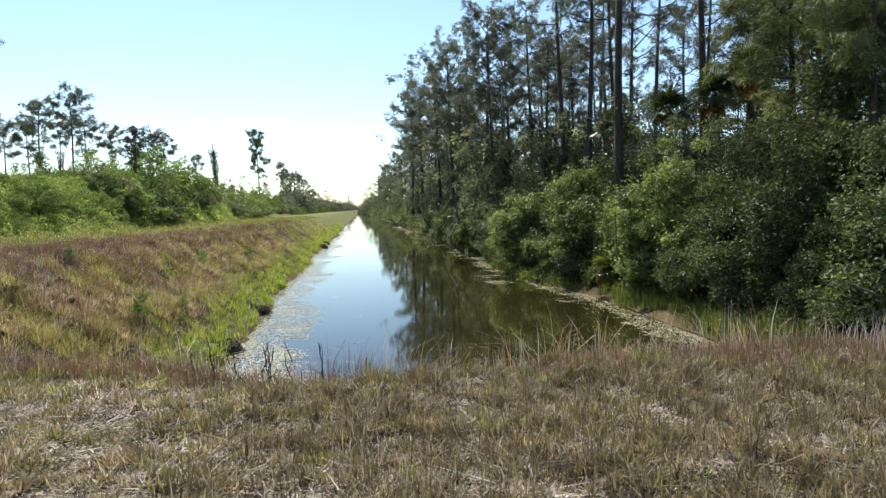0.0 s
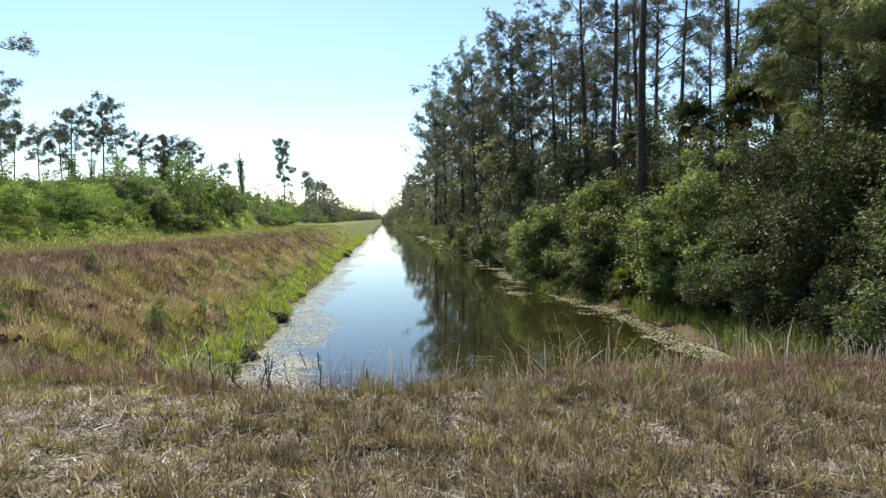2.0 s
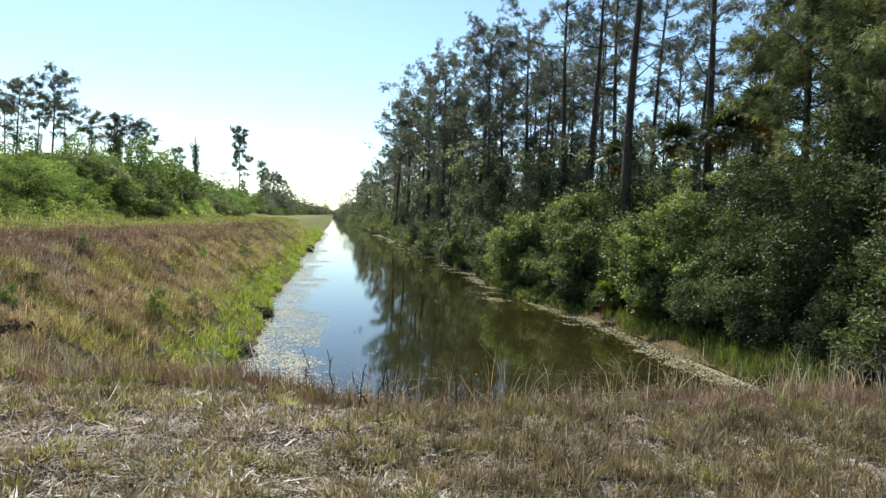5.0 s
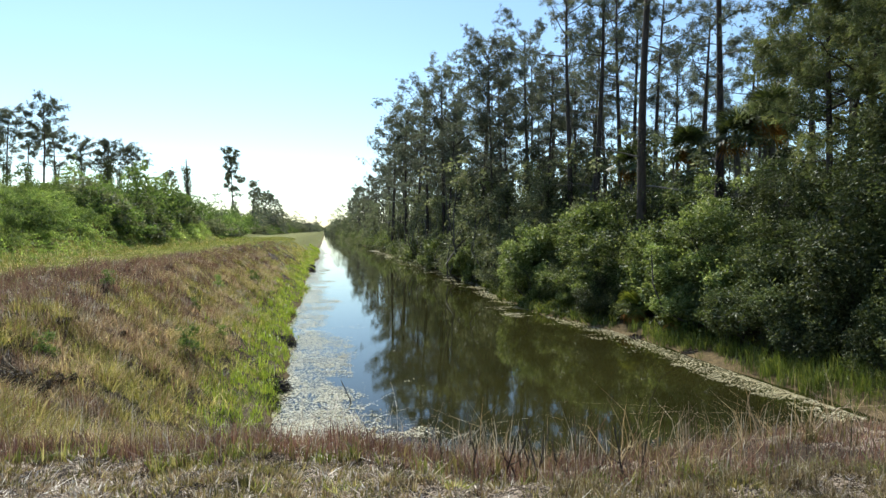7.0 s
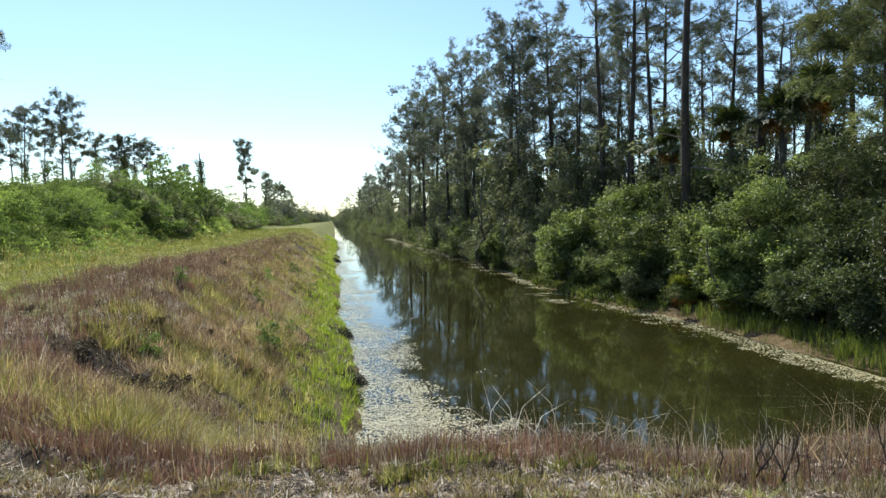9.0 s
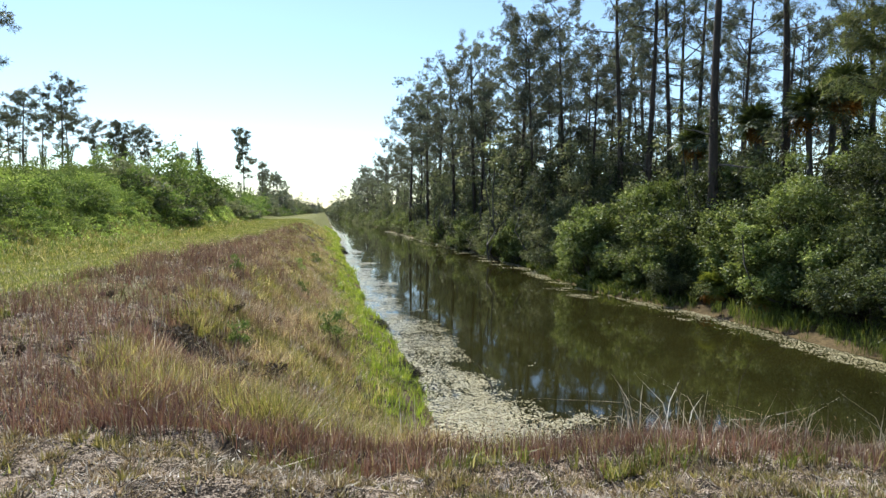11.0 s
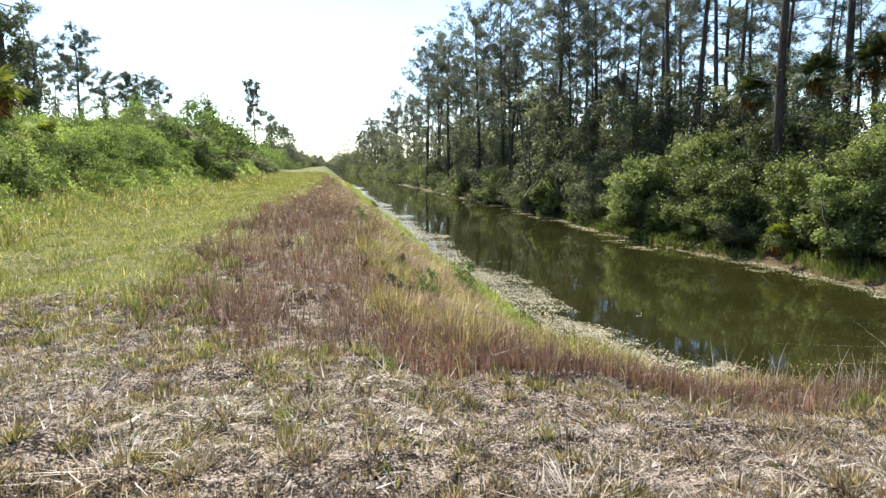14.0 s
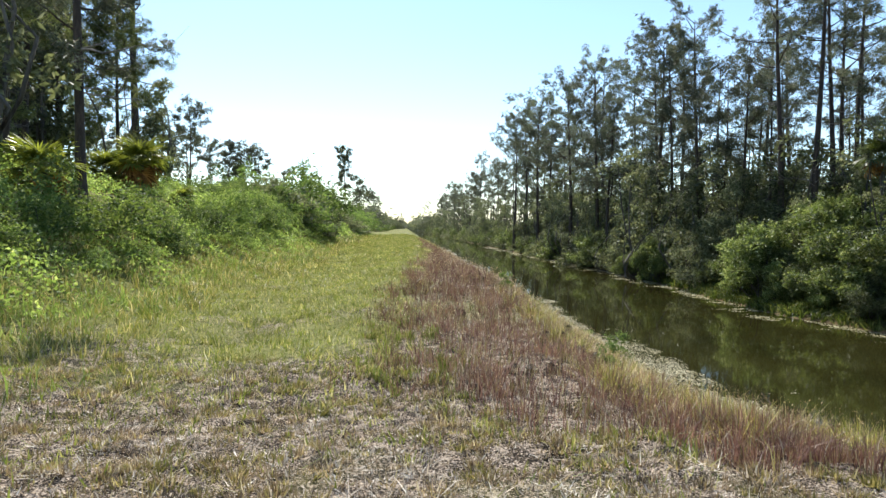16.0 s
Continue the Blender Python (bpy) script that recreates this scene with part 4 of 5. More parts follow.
spots += [(x, 1206 + R.uniform(0, 12), R.uniform(1.2, 1.6)) for x in np.linspace(-40, 36, 24)]
spread_things(belt, spots, R)


def dead_tree(seed, height):
    """A vine-wrapped dead trunk with a few broken limbs."""
    rng = np.random.default_rng(seed)
    base = new("dead_tree")
    wood, green = Soup(), Soup()
    k = np.linspace(0, 1, 10)
    P = np.stack([0.25 * np.sin(4 * k), 0.2 * np.cos(3 * k), k * height - 0.3], 1)
    tube(wood, P, 0.3 * (1 - 0.7 * k), 8, 0.08, rng)
    part("trunk", wood.mesh("snag_trunk", M_PINE_BARK), base)
    for i in range(7):
        f, a, L = rng.uniform(0.55, 0.98), rng.uniform(0, 6.28), rng.uniform(1.0, 3.2)
        o = np.array([np.interp(f, k, P[:, j]) for j in range(3)])
        s = np.linspace(0, 1, 5)
        path = o + np.outer(s, [math.cos(a) * L, math.sin(a) * L, rng.uniform(0.1, 0.7) * L]) + rng.normal(size=(5, 3)) * 0.12 * s[:, None]
        q = Soup()
        tube(q, path, [0.09, 0.07, 0.05, 0.03, 0.015], 5)
        part("broken_limb", q.mesh("broken_limb", M_PINE_BARK), base)
    n = 2200
    f = rng.uniform(0.1, 0.9, n)
    c = np.stack([np.interp(f, k, P[:, j]) for j in range(3)], 1) + rng.normal(size=(n, 3)) * np.array([0.5, 0.5, 0.2]) * (0.45 + 0.75 * f ** 2)[:, None]
    leaves(green, c, rng, 0.42, 0.26, None, 0.4)
    tagged(part("vine", green.mesh("vine_leaves", M_SHRUB_SHADED), base, "dark vine leaves wrapping the trunk"), kind="stuff")
    return base


snag = tagged(dead_tree(9, 17.0), "bare dead tree wrapped in dark vines", "tree", "dead trees")
settle(snag, -30.3, 165.6, 1.0, 0)
put_copy(snag, -36.5, 128, 0.8, 140, 0.85, 0)
put_copy(snag, -42.5, 150, 0.95, 250, 0.95, 0)


def climbing_vine(seed, height, radius):
    """A sleeve of leaves on crooked stems, wound round a trunk."""
    rng = np.random.default_rng(seed)
    base = new("climbing_vine")
    wood, green = Soup(), Soup()
    k = np.linspace(0, 1, 16)
    for i in range(4):
        a = i * 1.6 + 5 * k
        tube(wood, np.stack([np.cos(a) * radius, np.sin(a) * radius, k * height], 1), np.linspace(0.025, 0.008, 16), 4)
    n = int(260 * height)
    f = rng.uniform(0, 1, n) ** 0.9
    a, r = rng.uniform(0, 6.28, n), radius + np.abs(rng.normal(size=n)) * (0.22 + 0.22 * np.sin(f * 9 + seed))
    leaves(green, np.stack([np.cos(a) * r, np.sin(a) * r, f * height], 1), rng, 0.16, 0.11, None, 0.5)
    tagged(part("stemwork", wood.mesh("vine_stems", M_GREY_BARK), base), kind="stuff")
    tagged(part("foliage", green.mesh("vine_foliage", M_SHRUB_SHADED), base), kind="stuff")
    return base


vine = tagged(climbing_vine(4, 9.0, 0.3), "leafy vine wrapped round a pine trunk", "vine", "vines on the pines")
spots = [(18.1, 34.1, 0.95), (19.0, 47.3, 0.8), (21.8, 66.0, 1.0), (26.1, 50.8, 0.8), (29.4, 54.2, 0.9), (16.0, 61.1, 0.9), (15.0, 76.0, 0.9)]
spots += [(x, y, 0.75 + 0.35 * R.uniform()) for x, y, _ in slim_spots[:14]]
spots += [(x, y, 1.45) for x, y, _ in SKYLINE[:7]]
spread_things([vine], spots, R, 0.95, 1.05, 0)

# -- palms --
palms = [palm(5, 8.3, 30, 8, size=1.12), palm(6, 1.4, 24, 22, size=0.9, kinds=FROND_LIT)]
tagged(palms[0], "cabbage palm with fan fronds among the pines", "palm", "palms among the pines")
tagged(palms[1], "low cabbage palm in sunlit yellow-green with brown dead fronds below", "palm", "low palms")
settle(palms[0], 24.9, 32.7, 1.0, 0)
for x, y, s in ((23.5, 33.6, 0.9), (19.6, 38.0, 0.82), (26.4, 36.0, 1.0), (21.6, 35.4, 0.86)):
    put_copy(palms[0], x, y, s, R.uniform(0, 360), s, 0)
settle(palms[1], -18.7, 34.0, 1.05, 20)
for x, y, s in ((-17.5, 23.5, 0.9), (-20.5, 34.8, 1.05), (-17.5, 36.4, 0.6), (-20.4, 27.5, 0.85), (-19.4, 34.6, 0.9), (15.9, 30.4, 0.75), (16.3, 27.2, 0.6)):
    put_copy(palms[1], x, y, s, R.uniform(0, 360), s, 0.5)

# -- floating weed along both shores --


def floating(name, label, x, y, size, rng):
    n = len(x)
    a = np.linspace(0, 2 * math.pi, 5)[:-1]
    r = size * rng.uniform(0.5, 1.3, (n, 1)) * rng.uniform(0.7, 1.2, (n, 4))
    ph = rng.uniform(0, 6.28, (n, 1))
    tx, ty = rng.normal(size=(n, 1)) * 0.05, rng.normal(size=(n, 1)) * 0.05
    px, py = np.cos(a + ph) * r, np.sin(a + ph) * r
    z = 0.004 + 0.012 * rng.uniform(size=(n, 1)) + np.maximum(px * tx + py * ty, -0.004)
    grow = (1 + np.clip(y - 25, 0, 120) / 40)[:, None]
    px, py = px * grow, py * grow
    V = np.stack([x[:, None] + px, y[:, None] + py, z], -1).reshape(-1, 3)
    return tagged(new(name, mesh_of(name, V, np.full(n, 4), np.arange(n * 4), M_DUCKWEED)), label, "water weed", kind="stuff")


def mat_left(x, y):
    e = x - shore_left(y)
    w = 1.6 + 1.1 * wobble(x * 0.2, y, 4.0, 3.0) - 0.8 * smooth(60, 140, y) + 1.2 * smooth(22, 16, y)
    isle = smooth(0.35, 0.6, wobble(x * 0.7, y, 1.3, 8.0)) * (1 - smooth(2.6, 4.2, e)) * (1 - smooth(24, 34, y)) * 0.6
    return (e > -0.1) * np.maximum(isle, 1 - smooth(w - 0.8, w + 0.25, e + 0.5 * wobble(x, y, 0.8, 1.0))) * (0.35 + 0.55 * smooth(-0.5, 0.3, wobble(x, y, 0.9, 5.0)))


def mat_right(x, y):
    e = shore_right(y) - x
    w = 0.65 + 1.1 * wobble(x * 0.2, y, 3.2, 7.0) + 0.6 * smooth(20, 23, y) * (1 - smooth(29, 34, y)) + 0.3 - 0.5 * smooth(31, 35, y) * (1 - smooth(44, 49, y))
    isle = smooth(0.3, 0.55, wobble(x * 0.6, y * 1.4, 1.2, 3.0)) * (1 - smooth(1.6, 2.6, e)) * smooth(24, 28, y) * 0.7
    return (e > -0.2) * np.maximum(isle, 1 - smooth(w - 0.6, w + 0.25, e + 0.7 * wobble(x, y, 0.9, 2.0))) * (0.5 + 0.5 * smooth(-0.4, 0.3, wobble(x, y, 0.7, 6.0)))


x, y = sow(R, 330000, -0.6, 5.2, 13.4, 170, mat_left, 2.4)
floating("floating_weed", "pale floating weed with sky glare in its colour, matted along the sunny shore", x, y, 0.029, R)
x, y = sow(R, 120000, 10.0, 14.8, 13.4, 150, mat_right, 2.2)
floating("floating_weed", "yellowish floating weed along the shaded shore", x, y, 0.034, R)

# -- grasses --


def dry_d(x, y):
    """Nearness to the open water: 0 at the shore, metres outwards."""
    a, c = np.maximum(shore_left(y) - x, 0), np.maximum((YN - y) * 0.66, 0)
    b = np.maximum(x - shore_right(y), 0)
    return np.sqrt(a * a + b * b + c * c)


def crest(x, y):
    """1 inside the seeding-grass side of the crest, 0 on the mown side."""
    xl = np.interp(y, [7.9, 8.4, 9.0, 10, 13, 18, 25, 42, 70, 120], [-3.4, -5.0, -5.9, -6.6, -7.0, -6.9, -6.1, -4.9, -4.2, -3.8])
    yn = np.interp(x, [-3.4, -0.7, 1, 2, 3, 4, 8, 12, 18], [7.9, 7.7, 7.4, 6.9, 6.3, 6.1, 5.6, 5.3, 5.2])
    e = 0.45 * wobble(x, y, 0.9, 4.0)
    return smooth(-0.6, 0.6, x - xl + 1.6 * e) * smooth(-0.35, 0.35, y - yn + 0.8 * e)


def sedge_share(x, y):
    d = dry_d(x, y)
    thin = 1 - 0.72 * np.exp(-((x - 4.5) / 1.7) ** 2) * smooth(5.9, 6.6, y)
    return thin * (1 - np.minimum(1.3 * hollow(x, y), 1)) * crest(x, y) * smooth(0.8, 1.8, d) * np.where(x < -0.2, smooth(2.7, 4.2, d + 0.6 * wobble(x, y, 1.3) + 1.2 * (1 - smooth(9, 13, y))), 1.0) * (1 - 0.8 * smooth(45, 80, y))


def hollow(x, y):
    """1 in the dark hollow part-way down the bank."""
    return np.exp(-((x + 3.6 - 0.35 * (12.8 - y)) / 0.95) ** 2 - ((y - 12.8) / 0.9) ** 2)


def mown(x, y):
    return 1 - crest(x, y)


def patchy(x, y, s, k):
    return smooth(-0.35, 0.35, wobble(x, y, s, k))


# short mown grass in tufts of straw, tan, olive and brown, with dark gaps between
def tuft_field(name, label, count, share, per, radius, height, width, mat, lean=0.5, y1=11.0):
    x, y = sow(R, count, -13.5, 13.0, 2.3, y1, share, 1.4)
    cx, cy = np.repeat(x, per), np.repeat(y, per)
    x, y, h = tufted(R, x, y, per, radius)
    blades(name, label, x, y, height, width, mat, R, lean, h, plain=True, turn=np.arctan2(y - cy, x - cx))


tuft_field("tan_grass", "short tan grass tufts over the mown strip", 8500, lambda x, y: mown(x, y) * (0.2 + 0.8 * patchy(x, y, 0.45, 6.0)), 34, 0.045, 0.085, 0.008, M_TAN, 0.8)
tuft_field("dry_grass", "short dead straw-coloured grass in pale patches", 34000, lambda x, y: mown(x, y) * (0.12 + 0.88 * patchy(x, y, 0.8, 3.0)), 12, 0.065, 0.062, 0.0105, M_STRAW, 1.5)
tuft_field("olive_grass", "short olive-green grass tufts among the straw", 8000, lambda x, y: mown(x, y) * (0.15 + 0.85 * patchy(x, y, 1.1, 1.0)), 40, 0.045, 0.088, 0.008, M_TURF, 0.45, 12.0)
tuft_field("brown_tufts", "low brown grass tufts among the straw", 8500, lambda x, y: mown(x, y) * (0.1 + 0.9 * patchy(x, y, 0.5, 2.0)), 40, 0.048, 0.092, 0.008, M_FIELD, 0.55)
tuft_field("lime_tufts", "scattered fresh yellow-green grass tufts", 420, lambda x, y: mown(x, y) * patchy(x, y, 1.7, 6.0), 34, 0.05, 0.11, 0.006, M_PATH, 0.45, 9.5)
tuft_field("straw_stems", "long pale dead stems lying over the grass", 900, lambda x, y: mown(x, y) * patchy(x, y, 1.3, 8.0), 7, 0.08, 0.16, 0.007, M_STRAW, 1.1, 9.0)
tuft_field("straw_clumps", "splayed clumps of pale dead straw", 70, lambda x, y: mown(x, y) * smooth(7.5, 5.5, y) * smooth(3.2, 4.2, y), 80, 0.09, 0.17, 0.006, M_STRAW, 1.0, 8.0)
tuft_field("dark_tufts", "dark brown matted tufts in the straw", 1500, lambda x, y: mown(x, y) * (0.3 + 0.7 * patchy(x, y, 0.7, 7.0)) * smooth(3.0, 1.0, x), 46, 0.055, 0.085, 0.008, M_WITHERED_SHADE, 0.7)
# Dark tufts that stand in for the shadow at the taller grass's foot.
tuft_field("edge_shade_tufts", "tufts darkened as a shadow line where the mown straw ends", 26000, lambda x, y: smooth(0.02, 0.12, crest(x, y)) * (1 - smooth(0.3, 0.6, crest(x, y))) * patchy(x, y, 0.5, 1.0), 30, 0.05, 0.07, 0.008, M_WITHERED_SHADE, 0.7)
for name, label, mat, k in (("trodden_grass", "short tan grass where the walk begins", M_TAN, 4.0), ("trodden_tufts", "low brown tufts where the walk begins", M_FIELD, 9.0)):
    x, y = sow(R, 6500, -13.5, 13.0, -3.5, 2.4, lambda x, y: 0.25 + 0.75 * patchy(x, y, 0.6, k))
    x, y, h = tufted(R, x, y, 12, 0.05)
    blades(name, label, x, y, 0.09, 0.009, mat, R, 0.9, h, plain=True)
x, y = sow(R, 230000, -13.5, 13.0, 2.3, 9.5, lambda x, y: mown(x, y) * (0.3 + 0.7 * patchy(x, y, 0.9, 3.0)), 1.4)
blades("fallen_straw", "pale straw lying flat on the soil", x, y, 0.035, 0.008, M_STRAW, R, 2.0, plain=True)
x, y = sow(R, 2300, 0.0, 13.0, 2.4, 6.8, lambda x, y: mown(x, y) * smooth(2.2, 4.6, x + 1.2 * wobble(x, y, 1.5)), 1.0)
x, y, h = tufted(R, x, y, 34, 0.06)
blades("brown_grass", "rank brownish grass by the canal's head", x, y, 0.155, 0.0042, M_FIELD, R, 0.45, h)
x, y = sow(R, 32000, -14, -3.6, 5.0, 130, lambda x, y: mown(x, y) * smooth(5.5, 15, y + 2.5 * wobble(x, y, 1.8, 2.0)), 2.0)
x, y, h = tufted(R, x, y, 9, 0.10)
blades("path_grass", "yellow-green mown grass on the canal path", x, y, 0.13, 0.010, M_PATH, R, 0.5, h, plain=True)
xa, ya = sow(R, 15000, -4.5, 15, 4.4, 12.6, sedge_share, 1.5)
xb, yb = sow(R, 12000, -8.0, -1.5, 7.0, 75, sedge_share, 1.8)
cx, cy = np.repeat(np.concatenate([xa, xb]), 10), np.repeat(np.concatenate([ya, yb]), 10)
x, y, h = tufted(R, cx[::10], cy[::10], 10, 0.06)
blades("red_sedge", "reddish-brown seeding grass on the bank's crest", x, y, 0.24, 0.0040, M_SEDGE, R, 0.28, h * (1 - 0.35 * smooth(2, 6, x)) * (1 + 0.4 * smooth(14, 22, y)), turn=np.arctan2(y - cy, x - cx))
x, y = sow(R, 500, -2.0, 13, 5.6, 12.0, lambda x, y: crest(x, y) * patchy(x, y, 1.6, 9.0), 1.0)
x, y, h = tufted(R, x, y, 7, 0.10)
blades("dead_stalks", "tall thin grey stalks standing in the bank grass", x, y, 0.5, 0.0035, M_STRAW, R, 0.2, h)
x, y = sow(R, 150, 3.0, 9.5, 6.8, 9.4, lambda x, y: patchy(x, y, 0.9, 5.0))
x, y, h = tufted(R, x, y, 6, 0.12)
blades("arching_stalks", "long pale dead stalks arching over the head of the canal", x, y, 0.6, 0.004, M_TAN, R, 0.75, h)
x, y = sow(R, 45, 0.6, 3.6, 8.8, 11.0, lambda x, y: 0.4 + 0.6 * patchy(x, y, 0.8, 2.0))
x, y, h = tufted(R, x, y, 6, 0.12)
blades("bent_stalks", "pale dead stalks bent over the water at the canal's head", x, y, 0.6, 0.004, M_STRAW, R, 0.85, h)
x, y = sow(R, 3000, -8.0, 14, 4.4, 40, lambda x, y: crest(x, y) * (dry_d(x, y) > 1.0), 1.9)
x, y, h = tufted(R, x, y, 10, 0.05)
blades("green_undergrowth", "yellow-green tufts at the foot of the seeding grass", x, y, 0.22, 0.005, M_TURF, R, 0.35, h)
x, y = sow(R, 16000, -8.0, 13, 4.0, 14, lambda x, y: smooth(0.05, 0.3, crest(x, y)) * (1 - smooth(0.5, 0.95, crest(x, y))) * patchy(x, y, 0.6, 4.0), 1.0)
x, y, h = tufted(R, x, y, 14, 0.05)
blades("edge_tufts", "yellow-green tufts where the mown strip ends", x, y, 0.17, 0.006, M_PATH, R, 0.35, h)
x, y = sow(R, 8500, -5.5, 0.6, 10.0, 110, lambda x, y: (1 - np.minimum(1.3 * hollow(x, y), 1)) * (0.06 + 0.94 * smooth(-0.25, 0.2, wobble(x, y, 0.75, 3.0))) * smooth(0.4, 1.2, dry_d(x, y)) * (1 - smooth(3.2, 4.6, dry_d(x, y))), 2.0)
x, y, h = tufted(R, x, y, 14, 0.12)
blades("bank_grass", "rank mixed green and straw grass on the bank", x, y, 0.28, 0.0048, M_BANK, R, 0.5, h)
for name, label, count, mat, tall, k in (("straw_tussock", "rank tussocks with straw-pale tips on the bank", 1900, M_TAN, 0.34, 2.0),
                                         ("pale_tussock", "bleached straw tussocks on the bank", 800, M_STRAW, 0.30, 6.0),
                                         ("olive_tussock", "rank olive tussocks on the bank", 2100, M_BANK, 0.36, 5.0),
                                         ("brown_tussock", "rank brown seeding tussocks on the bank", 1300, M_SEDGE, 0.33, 8.0)):
    x, y = sow(R, count, -7.0, -0.8, 9.0, 60, lambda x, y: crest(x, y) * (1 - np.minimum(1.3 * hollow(x, y), 1)) * smooth(1.2, 2.0, dry_d(x, y)) * (1 - smooth(4.0, 5.2, dry_d(x, y))) * (0.1 + 0.9 * patchy(x, y, 1.3, k)), 1.9)
    cx, cy = np.repeat(x, 64), np.repeat(y, 64)
    x, y, h = tufted(R, x, y, 64, 0.115)
    blades(name, label, x, y, tall, 0.0055, mat, R, 0.5, h, plain=True, turn=np.arctan2(y - cy, x - cx))
x, y = sow(R, 3200, -5.0, -0.6, 12.0, 90, lambda x, y: smooth(1.0, 1.8, dry_d(x, y)) * patchy(x, y, 1.5, 7.0), 1.9)
x, y, h = tufted(R, x, y, 9, 0.10)
blades("bank_sedge", "brown seeding grass in patches down the bank", x, y, 0.28, 0.0042, M_SEDGE, R, 0.35, h)
x, y = sow(R, 4600, -2.4, 1.6, 13.4, 150, lambda x, y: (x < shore_left(y)) * smooth(14.5, 18.5, y + wobble(x, y, 1.2)) * (1 - smooth(0.9, 2.3, dry_d(x, y) + 0.6 * wobble(x, y, 1.5))), 2.0)
x, y, h = tufted(R, x, y, 11, 0.10)
blades("lush_grass", "bright green grass along the waterline", x, y, 0.30, 0.007, M_LUSH, R, 0.4, h)
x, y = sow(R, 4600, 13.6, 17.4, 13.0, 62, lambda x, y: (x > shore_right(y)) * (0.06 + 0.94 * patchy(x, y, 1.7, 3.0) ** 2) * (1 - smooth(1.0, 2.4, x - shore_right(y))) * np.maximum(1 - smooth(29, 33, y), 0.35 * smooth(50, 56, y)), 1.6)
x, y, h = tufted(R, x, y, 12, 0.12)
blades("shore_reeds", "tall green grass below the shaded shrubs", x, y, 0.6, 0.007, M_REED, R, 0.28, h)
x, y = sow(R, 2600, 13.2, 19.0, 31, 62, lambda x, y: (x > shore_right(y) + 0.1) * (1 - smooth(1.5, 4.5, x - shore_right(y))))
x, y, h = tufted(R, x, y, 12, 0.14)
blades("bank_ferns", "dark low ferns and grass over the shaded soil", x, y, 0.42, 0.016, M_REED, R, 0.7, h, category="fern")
x, y = sow(R, 5000, -18, -10.2, 10, 130, lambda x, y: smooth(-10.6, -13.4, x + 1.3 * wobble(x, y, 2.0)), 1.9)
x, y, h = tufted(R, x, y, 9, 0.14)
blades("berm_weeds", "shin-high green weeds in front of the shrubs", x, y, 0.28, 0.009, M_HERB, R, 0.55, h, category="weeds")
x, y = sow(R, 3200, -17, -9.6, 10, 110, lambda x, y: smooth(-9.8, -12.6, x + 1.6 * wobble(x, y, 1.7, 5.0)), 1.9)
x, y, h = tufted(R, x, y, 9, 0.13)
blades("berm_grass", "yellowing rank grass along the shrubs' foot", x, y, 0.32, 0.007, M_BANK, R, 0.5, h)

# pale seed heads standing over the sedge and the bank's rank grass
x, y = sow(R, 42000, -8.0, 9.0, 5.6, 46, lambda x, y: np.maximum(0.75 * sedge_share(x, y), crest(x, y) * smooth(1.0, 1.8, dry_d(x, y)) * (0.15 + 0.85 * patchy(x, y, 1.0, 2.0))) * np.where(x > 0.5, 0.12, 1.0), 1.7)
soup = Soup()
z = ground_z(x, y) + R.uniform(0.14, 0.40, len(x)) * (1 + 0.25 * smooth(14, 22, y))
for lo, hi, grow in ((0, 12, 1.0), (12, 20, 1.35), (20, 90, 2.0)):
    k = (y >= lo) & (y < hi)
    leaves(soup, np.stack([x[k], y[k], z[k]], 1), R, 0.026 * grow, 0.009 * grow, np.tile([0.0, 0.0, 2.0], (int(k.sum()), 1)))
tagged(new("seed_heads", soup.mesh("seed_heads", M_TAN)), "pale seed heads over the bank's rank grass", "grass", kind="stuff")

# leafy creepers over the whole berm, knee-high and uneven
x, y = sow(R, 120000, -25, -12.6, 12, 110, lambda x, y: smooth(-12.8, -14.6, x + 0.9 * wobble(x, y, 1.6, 2.0)), 1.7)
lift = (0.6 + 0.4 * wobble(x, y, 1.3, 4.0) + 0.25 * wobble(x, y, 0.45, 1.0)) * smooth(-12.6, -15.0, x)
z = ground_z(x, y) + np.maximum(lift, 0.05) * np.sqrt(R.uniform(0.1, 1.0, len(x))) + 0.03
soup = Soup()
far = 1 + np.clip(y - 25, 0, 80) / 45
for lo, hi, grow in ((0, 1.25, 1.0), (1.25, 1.8, 1.45), (1.8, 9, 2.2)):
    k = (far >= lo) & (far < hi)
    leaves(soup, np.stack([x[k], y[k], z[k]], 1), R, 0.105 * grow, 0.07 * grow)
tagged(new("creeper", soup.mesh("creeper", M_HERB)), "tangled sunlit leafy creepers covering the berm", "creeper", kind="stuff")

x, y = sow(R, 70, 3.7, 5.6, 6.3, 7.6, lambda x, y: 0.4 + 0.6 * patchy(x, y, 0.6, 5.0))
x, y, h = tufted(R, x, y, 8, 0.07)
blades("mauve_stalks", "tall thin mauve stalks at the canal's head", x, y, 0.48, 0.003, M_SEDGE, R, 0.14, h)


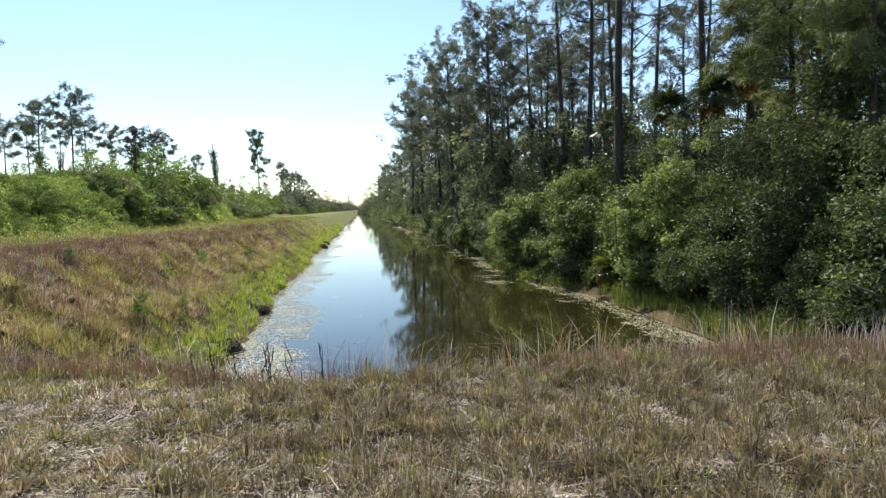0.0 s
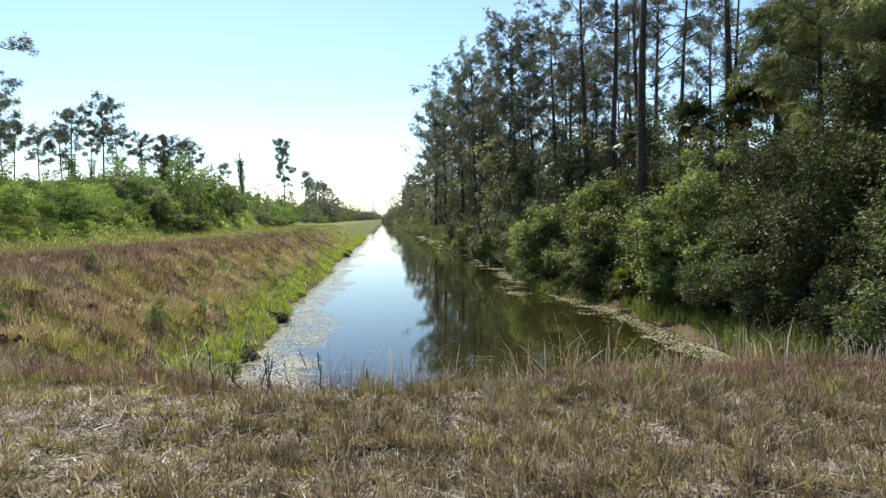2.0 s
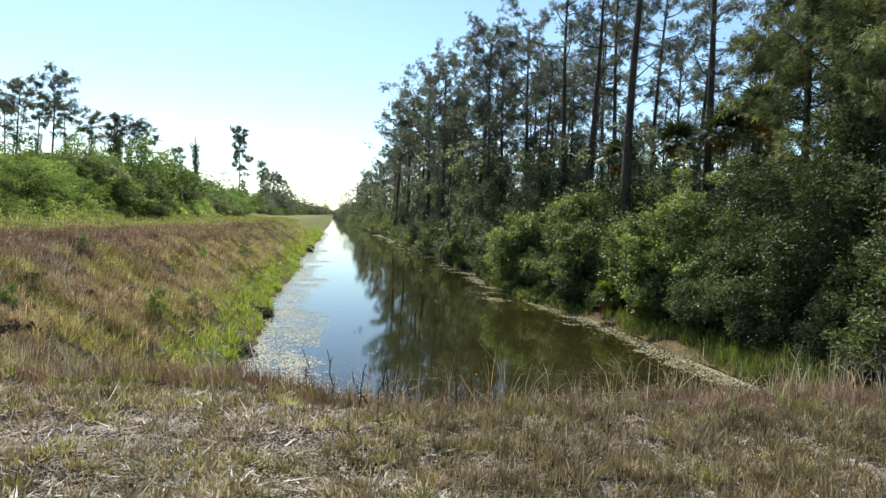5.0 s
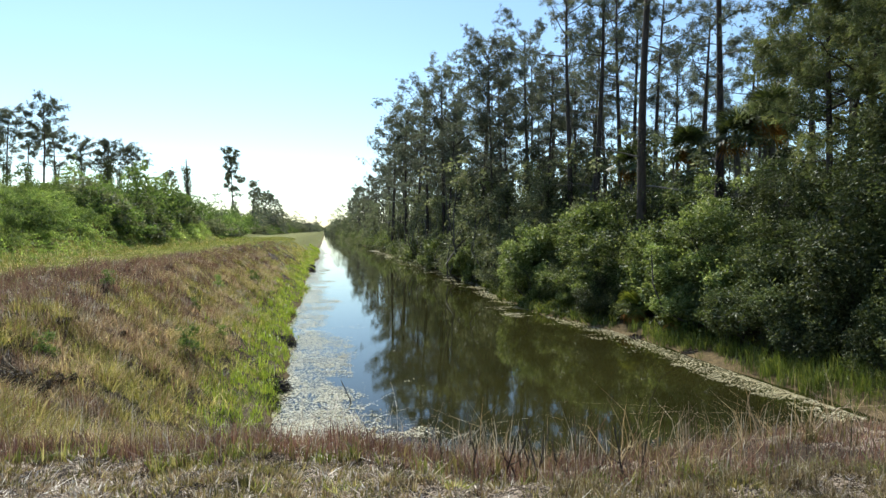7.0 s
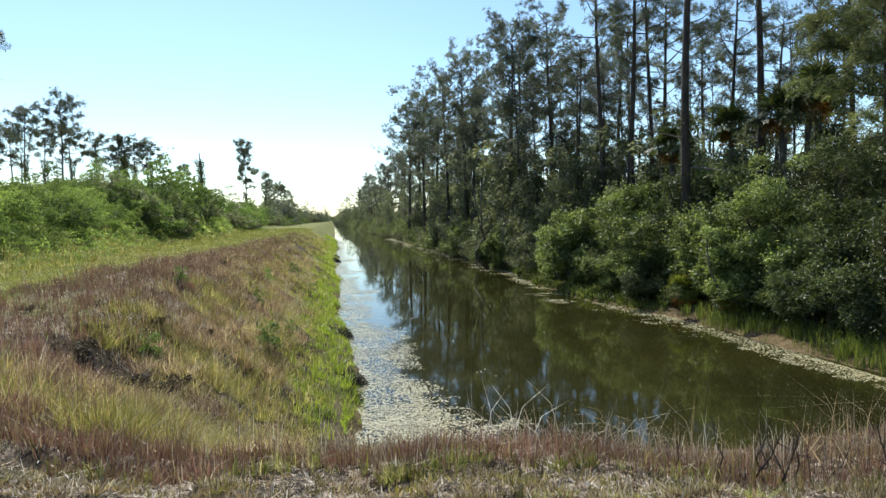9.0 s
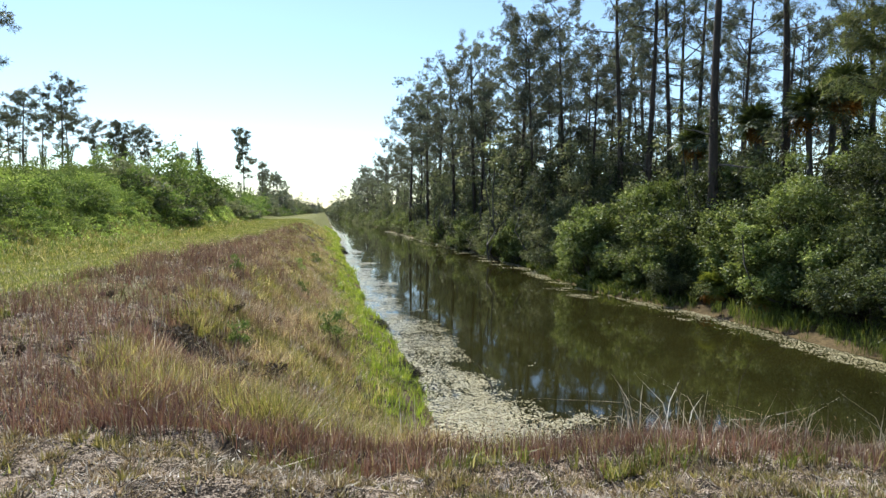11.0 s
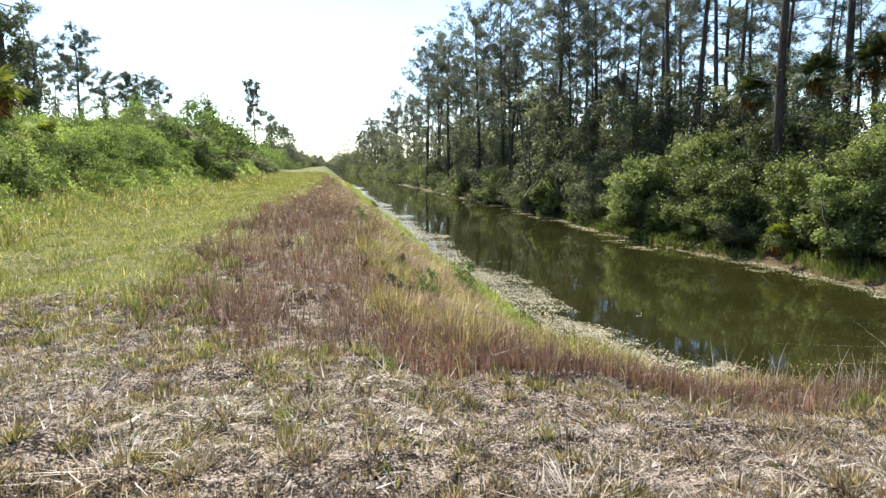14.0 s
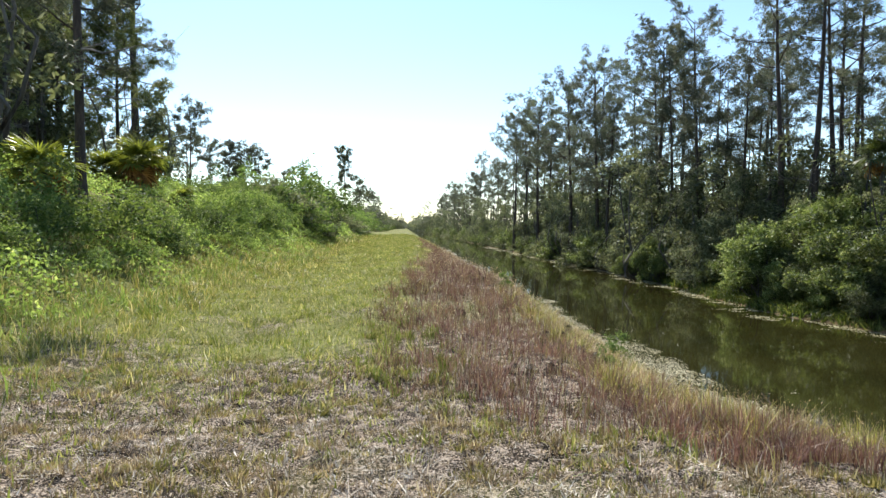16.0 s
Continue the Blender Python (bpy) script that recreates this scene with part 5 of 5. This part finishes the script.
def dead_twig(seed, length):
    """A dark crooked twig with short side shoots."""
    rng = np.random.default_rng(seed)
    soup = Soup()
    s = np.linspace(0, 1, 6)
    way = np.array([rng.normal() * 0.5, rng.normal() * 0.3, 1.0])
    path = np.outer(s, way) * length + np.cumsum(rng.normal(size=(6, 3)) * 0.035 * length, axis=0)
    path[0] = (0, 0, -0.05)
    tube(soup, path, np.linspace(0.008, 0.003, 6), 5)
    for j in (2, 3, 4):
        e = path[j] + unit(way + rng.normal(size=3) * 0.8) * length * rng.uniform(0.15, 0.35)
        tube(soup, [path[j], (path[j] + e) / 2 + rng.normal(size=3) * 0.01, e], [0.004, 0.003, 0.0015], 4)
    return new("dead_twig", soup.mesh("dead_twig", M_ROOTS))


rs = np.random.default_rng(3)
twigs = [tagged(dead_twig(300 + i, 0.42), "dark crooked dead twig in the grass by the water", "twig", "dead twigs at the canal's head") for i in range(3)]
spread_things(twigs, [(3.3 + rs.normal() * 0.28, 6.75 + rs.normal() * 0.22, rs.uniform(0.75, 1.35)) for _ in range(13)], rs, 0.95, 1.05, 0.02)

# -- stick in the water --
soup = Soup()
tube(soup, [(2.28, 18.5, -0.25), (2.22, 18.62, 0.08), (2.1, 18.8, 0.3), (1.98, 19.0, 0.52)], [0.022, 0.02, 0.016, 0.010], 6, 0.1, rs)
tagged(new("stick", soup.mesh("stick", M_GREY_BARK)), "bare dark stick slanting out of the shallow water", "stick")


# -- dark root clumps at the waterline and small plants on the bank --


def root_clump(seed):
    rng = np.random.default_rng(seed)
    base = new("root_clump")
    bm = bmesh.new()
    bmesh.ops.create_icosphere(bm, subdivisions=3, radius=0.5)
    for v in bm.verts:
        n = noise.noise(v.co * 4 + Vector((seed, 0, 0))) * 0.3 + noise.noise(v.co * 11) * 0.14
        v.co *= 1 + n
        v.co.z *= 0.42
    me = bpy.data.meshes.new("root_clump")
    bm.to_mesh(me)
    bm.free()
    me.materials.append(M_ROOTS)
    part("soil", me, base)
    soup = Soup()
    for i in range(190):
        a, e = rng.uniform(0, 6.28), rng.uniform(-0.2, 1.3)
        d = np.array([math.cos(a) * math.cos(e), math.sin(a) * math.cos(e), math.sin(e)])
        p = d * np.array([0.45, 0.45, 0.2])
        s = np.linspace(0, 1, 4)[:, None]
        tube(soup, p + s * d * 0.26 + s ** 2 * np.array([0, 0, -0.24]) + rng.normal(size=(4, 3)) * 0.05, [0.016, 0.013, 0.010, 0.004], 3)
    tagged(part("root_tangle", soup.mesh("root_tangle", M_ROOTS), base), kind="stuff")
    return base


clump = tagged(root_clump(2), "dark tangled root clump at the water's edge", "root clump", "root clumps")
spots = [(0.15, 27.5, 0.95), (-0.35, 20.2, 0.95), (0.05, 18.5, 0.75), (-0.4, 72.5, 1.2), (-0.3, 78.7, 1.2), (15.3, 24.2, 0.8), (15.0, 28.0, 0.9)]
spread_things([clump], [(float(shore_left(y)) - 0.34, y, s) if x < 5 else (x, y, s) for x, y, s in spots], R, 0.95, 1.05, 0.16)
sapling = tagged(bush("sapling", 151, (0.36, 0.36, 1.0), 12, 750, 0.075, M_BERM, 5), "small dark-green sapling on the grassy bank", "shrub", "saplings on the bank")
spread_things([sapling], [(-1.78, 18.6, 0.95), (-3.4, 14.3, 0.6), (-2.6, 24.0, 0.6), (-3.0, 31.0, 0.8), (-1.5, 22.0, 0.5), (-2.4, 40.0, 0.8), (-4.2, 20.5, 0.6)], R, 0.95, 1.05, 0.03)
# The larger clumps deepen the bank hollow's shade with their dark colour.
fern = tagged(bush("withered_fern", 161, (0.7, 0.7, 0.4), 9, 900, 0.07, M_WITHERED_SHADE, 5, 0.2, 0.0), "dark withered fern clump on the bank", "fern", "withered ferns")
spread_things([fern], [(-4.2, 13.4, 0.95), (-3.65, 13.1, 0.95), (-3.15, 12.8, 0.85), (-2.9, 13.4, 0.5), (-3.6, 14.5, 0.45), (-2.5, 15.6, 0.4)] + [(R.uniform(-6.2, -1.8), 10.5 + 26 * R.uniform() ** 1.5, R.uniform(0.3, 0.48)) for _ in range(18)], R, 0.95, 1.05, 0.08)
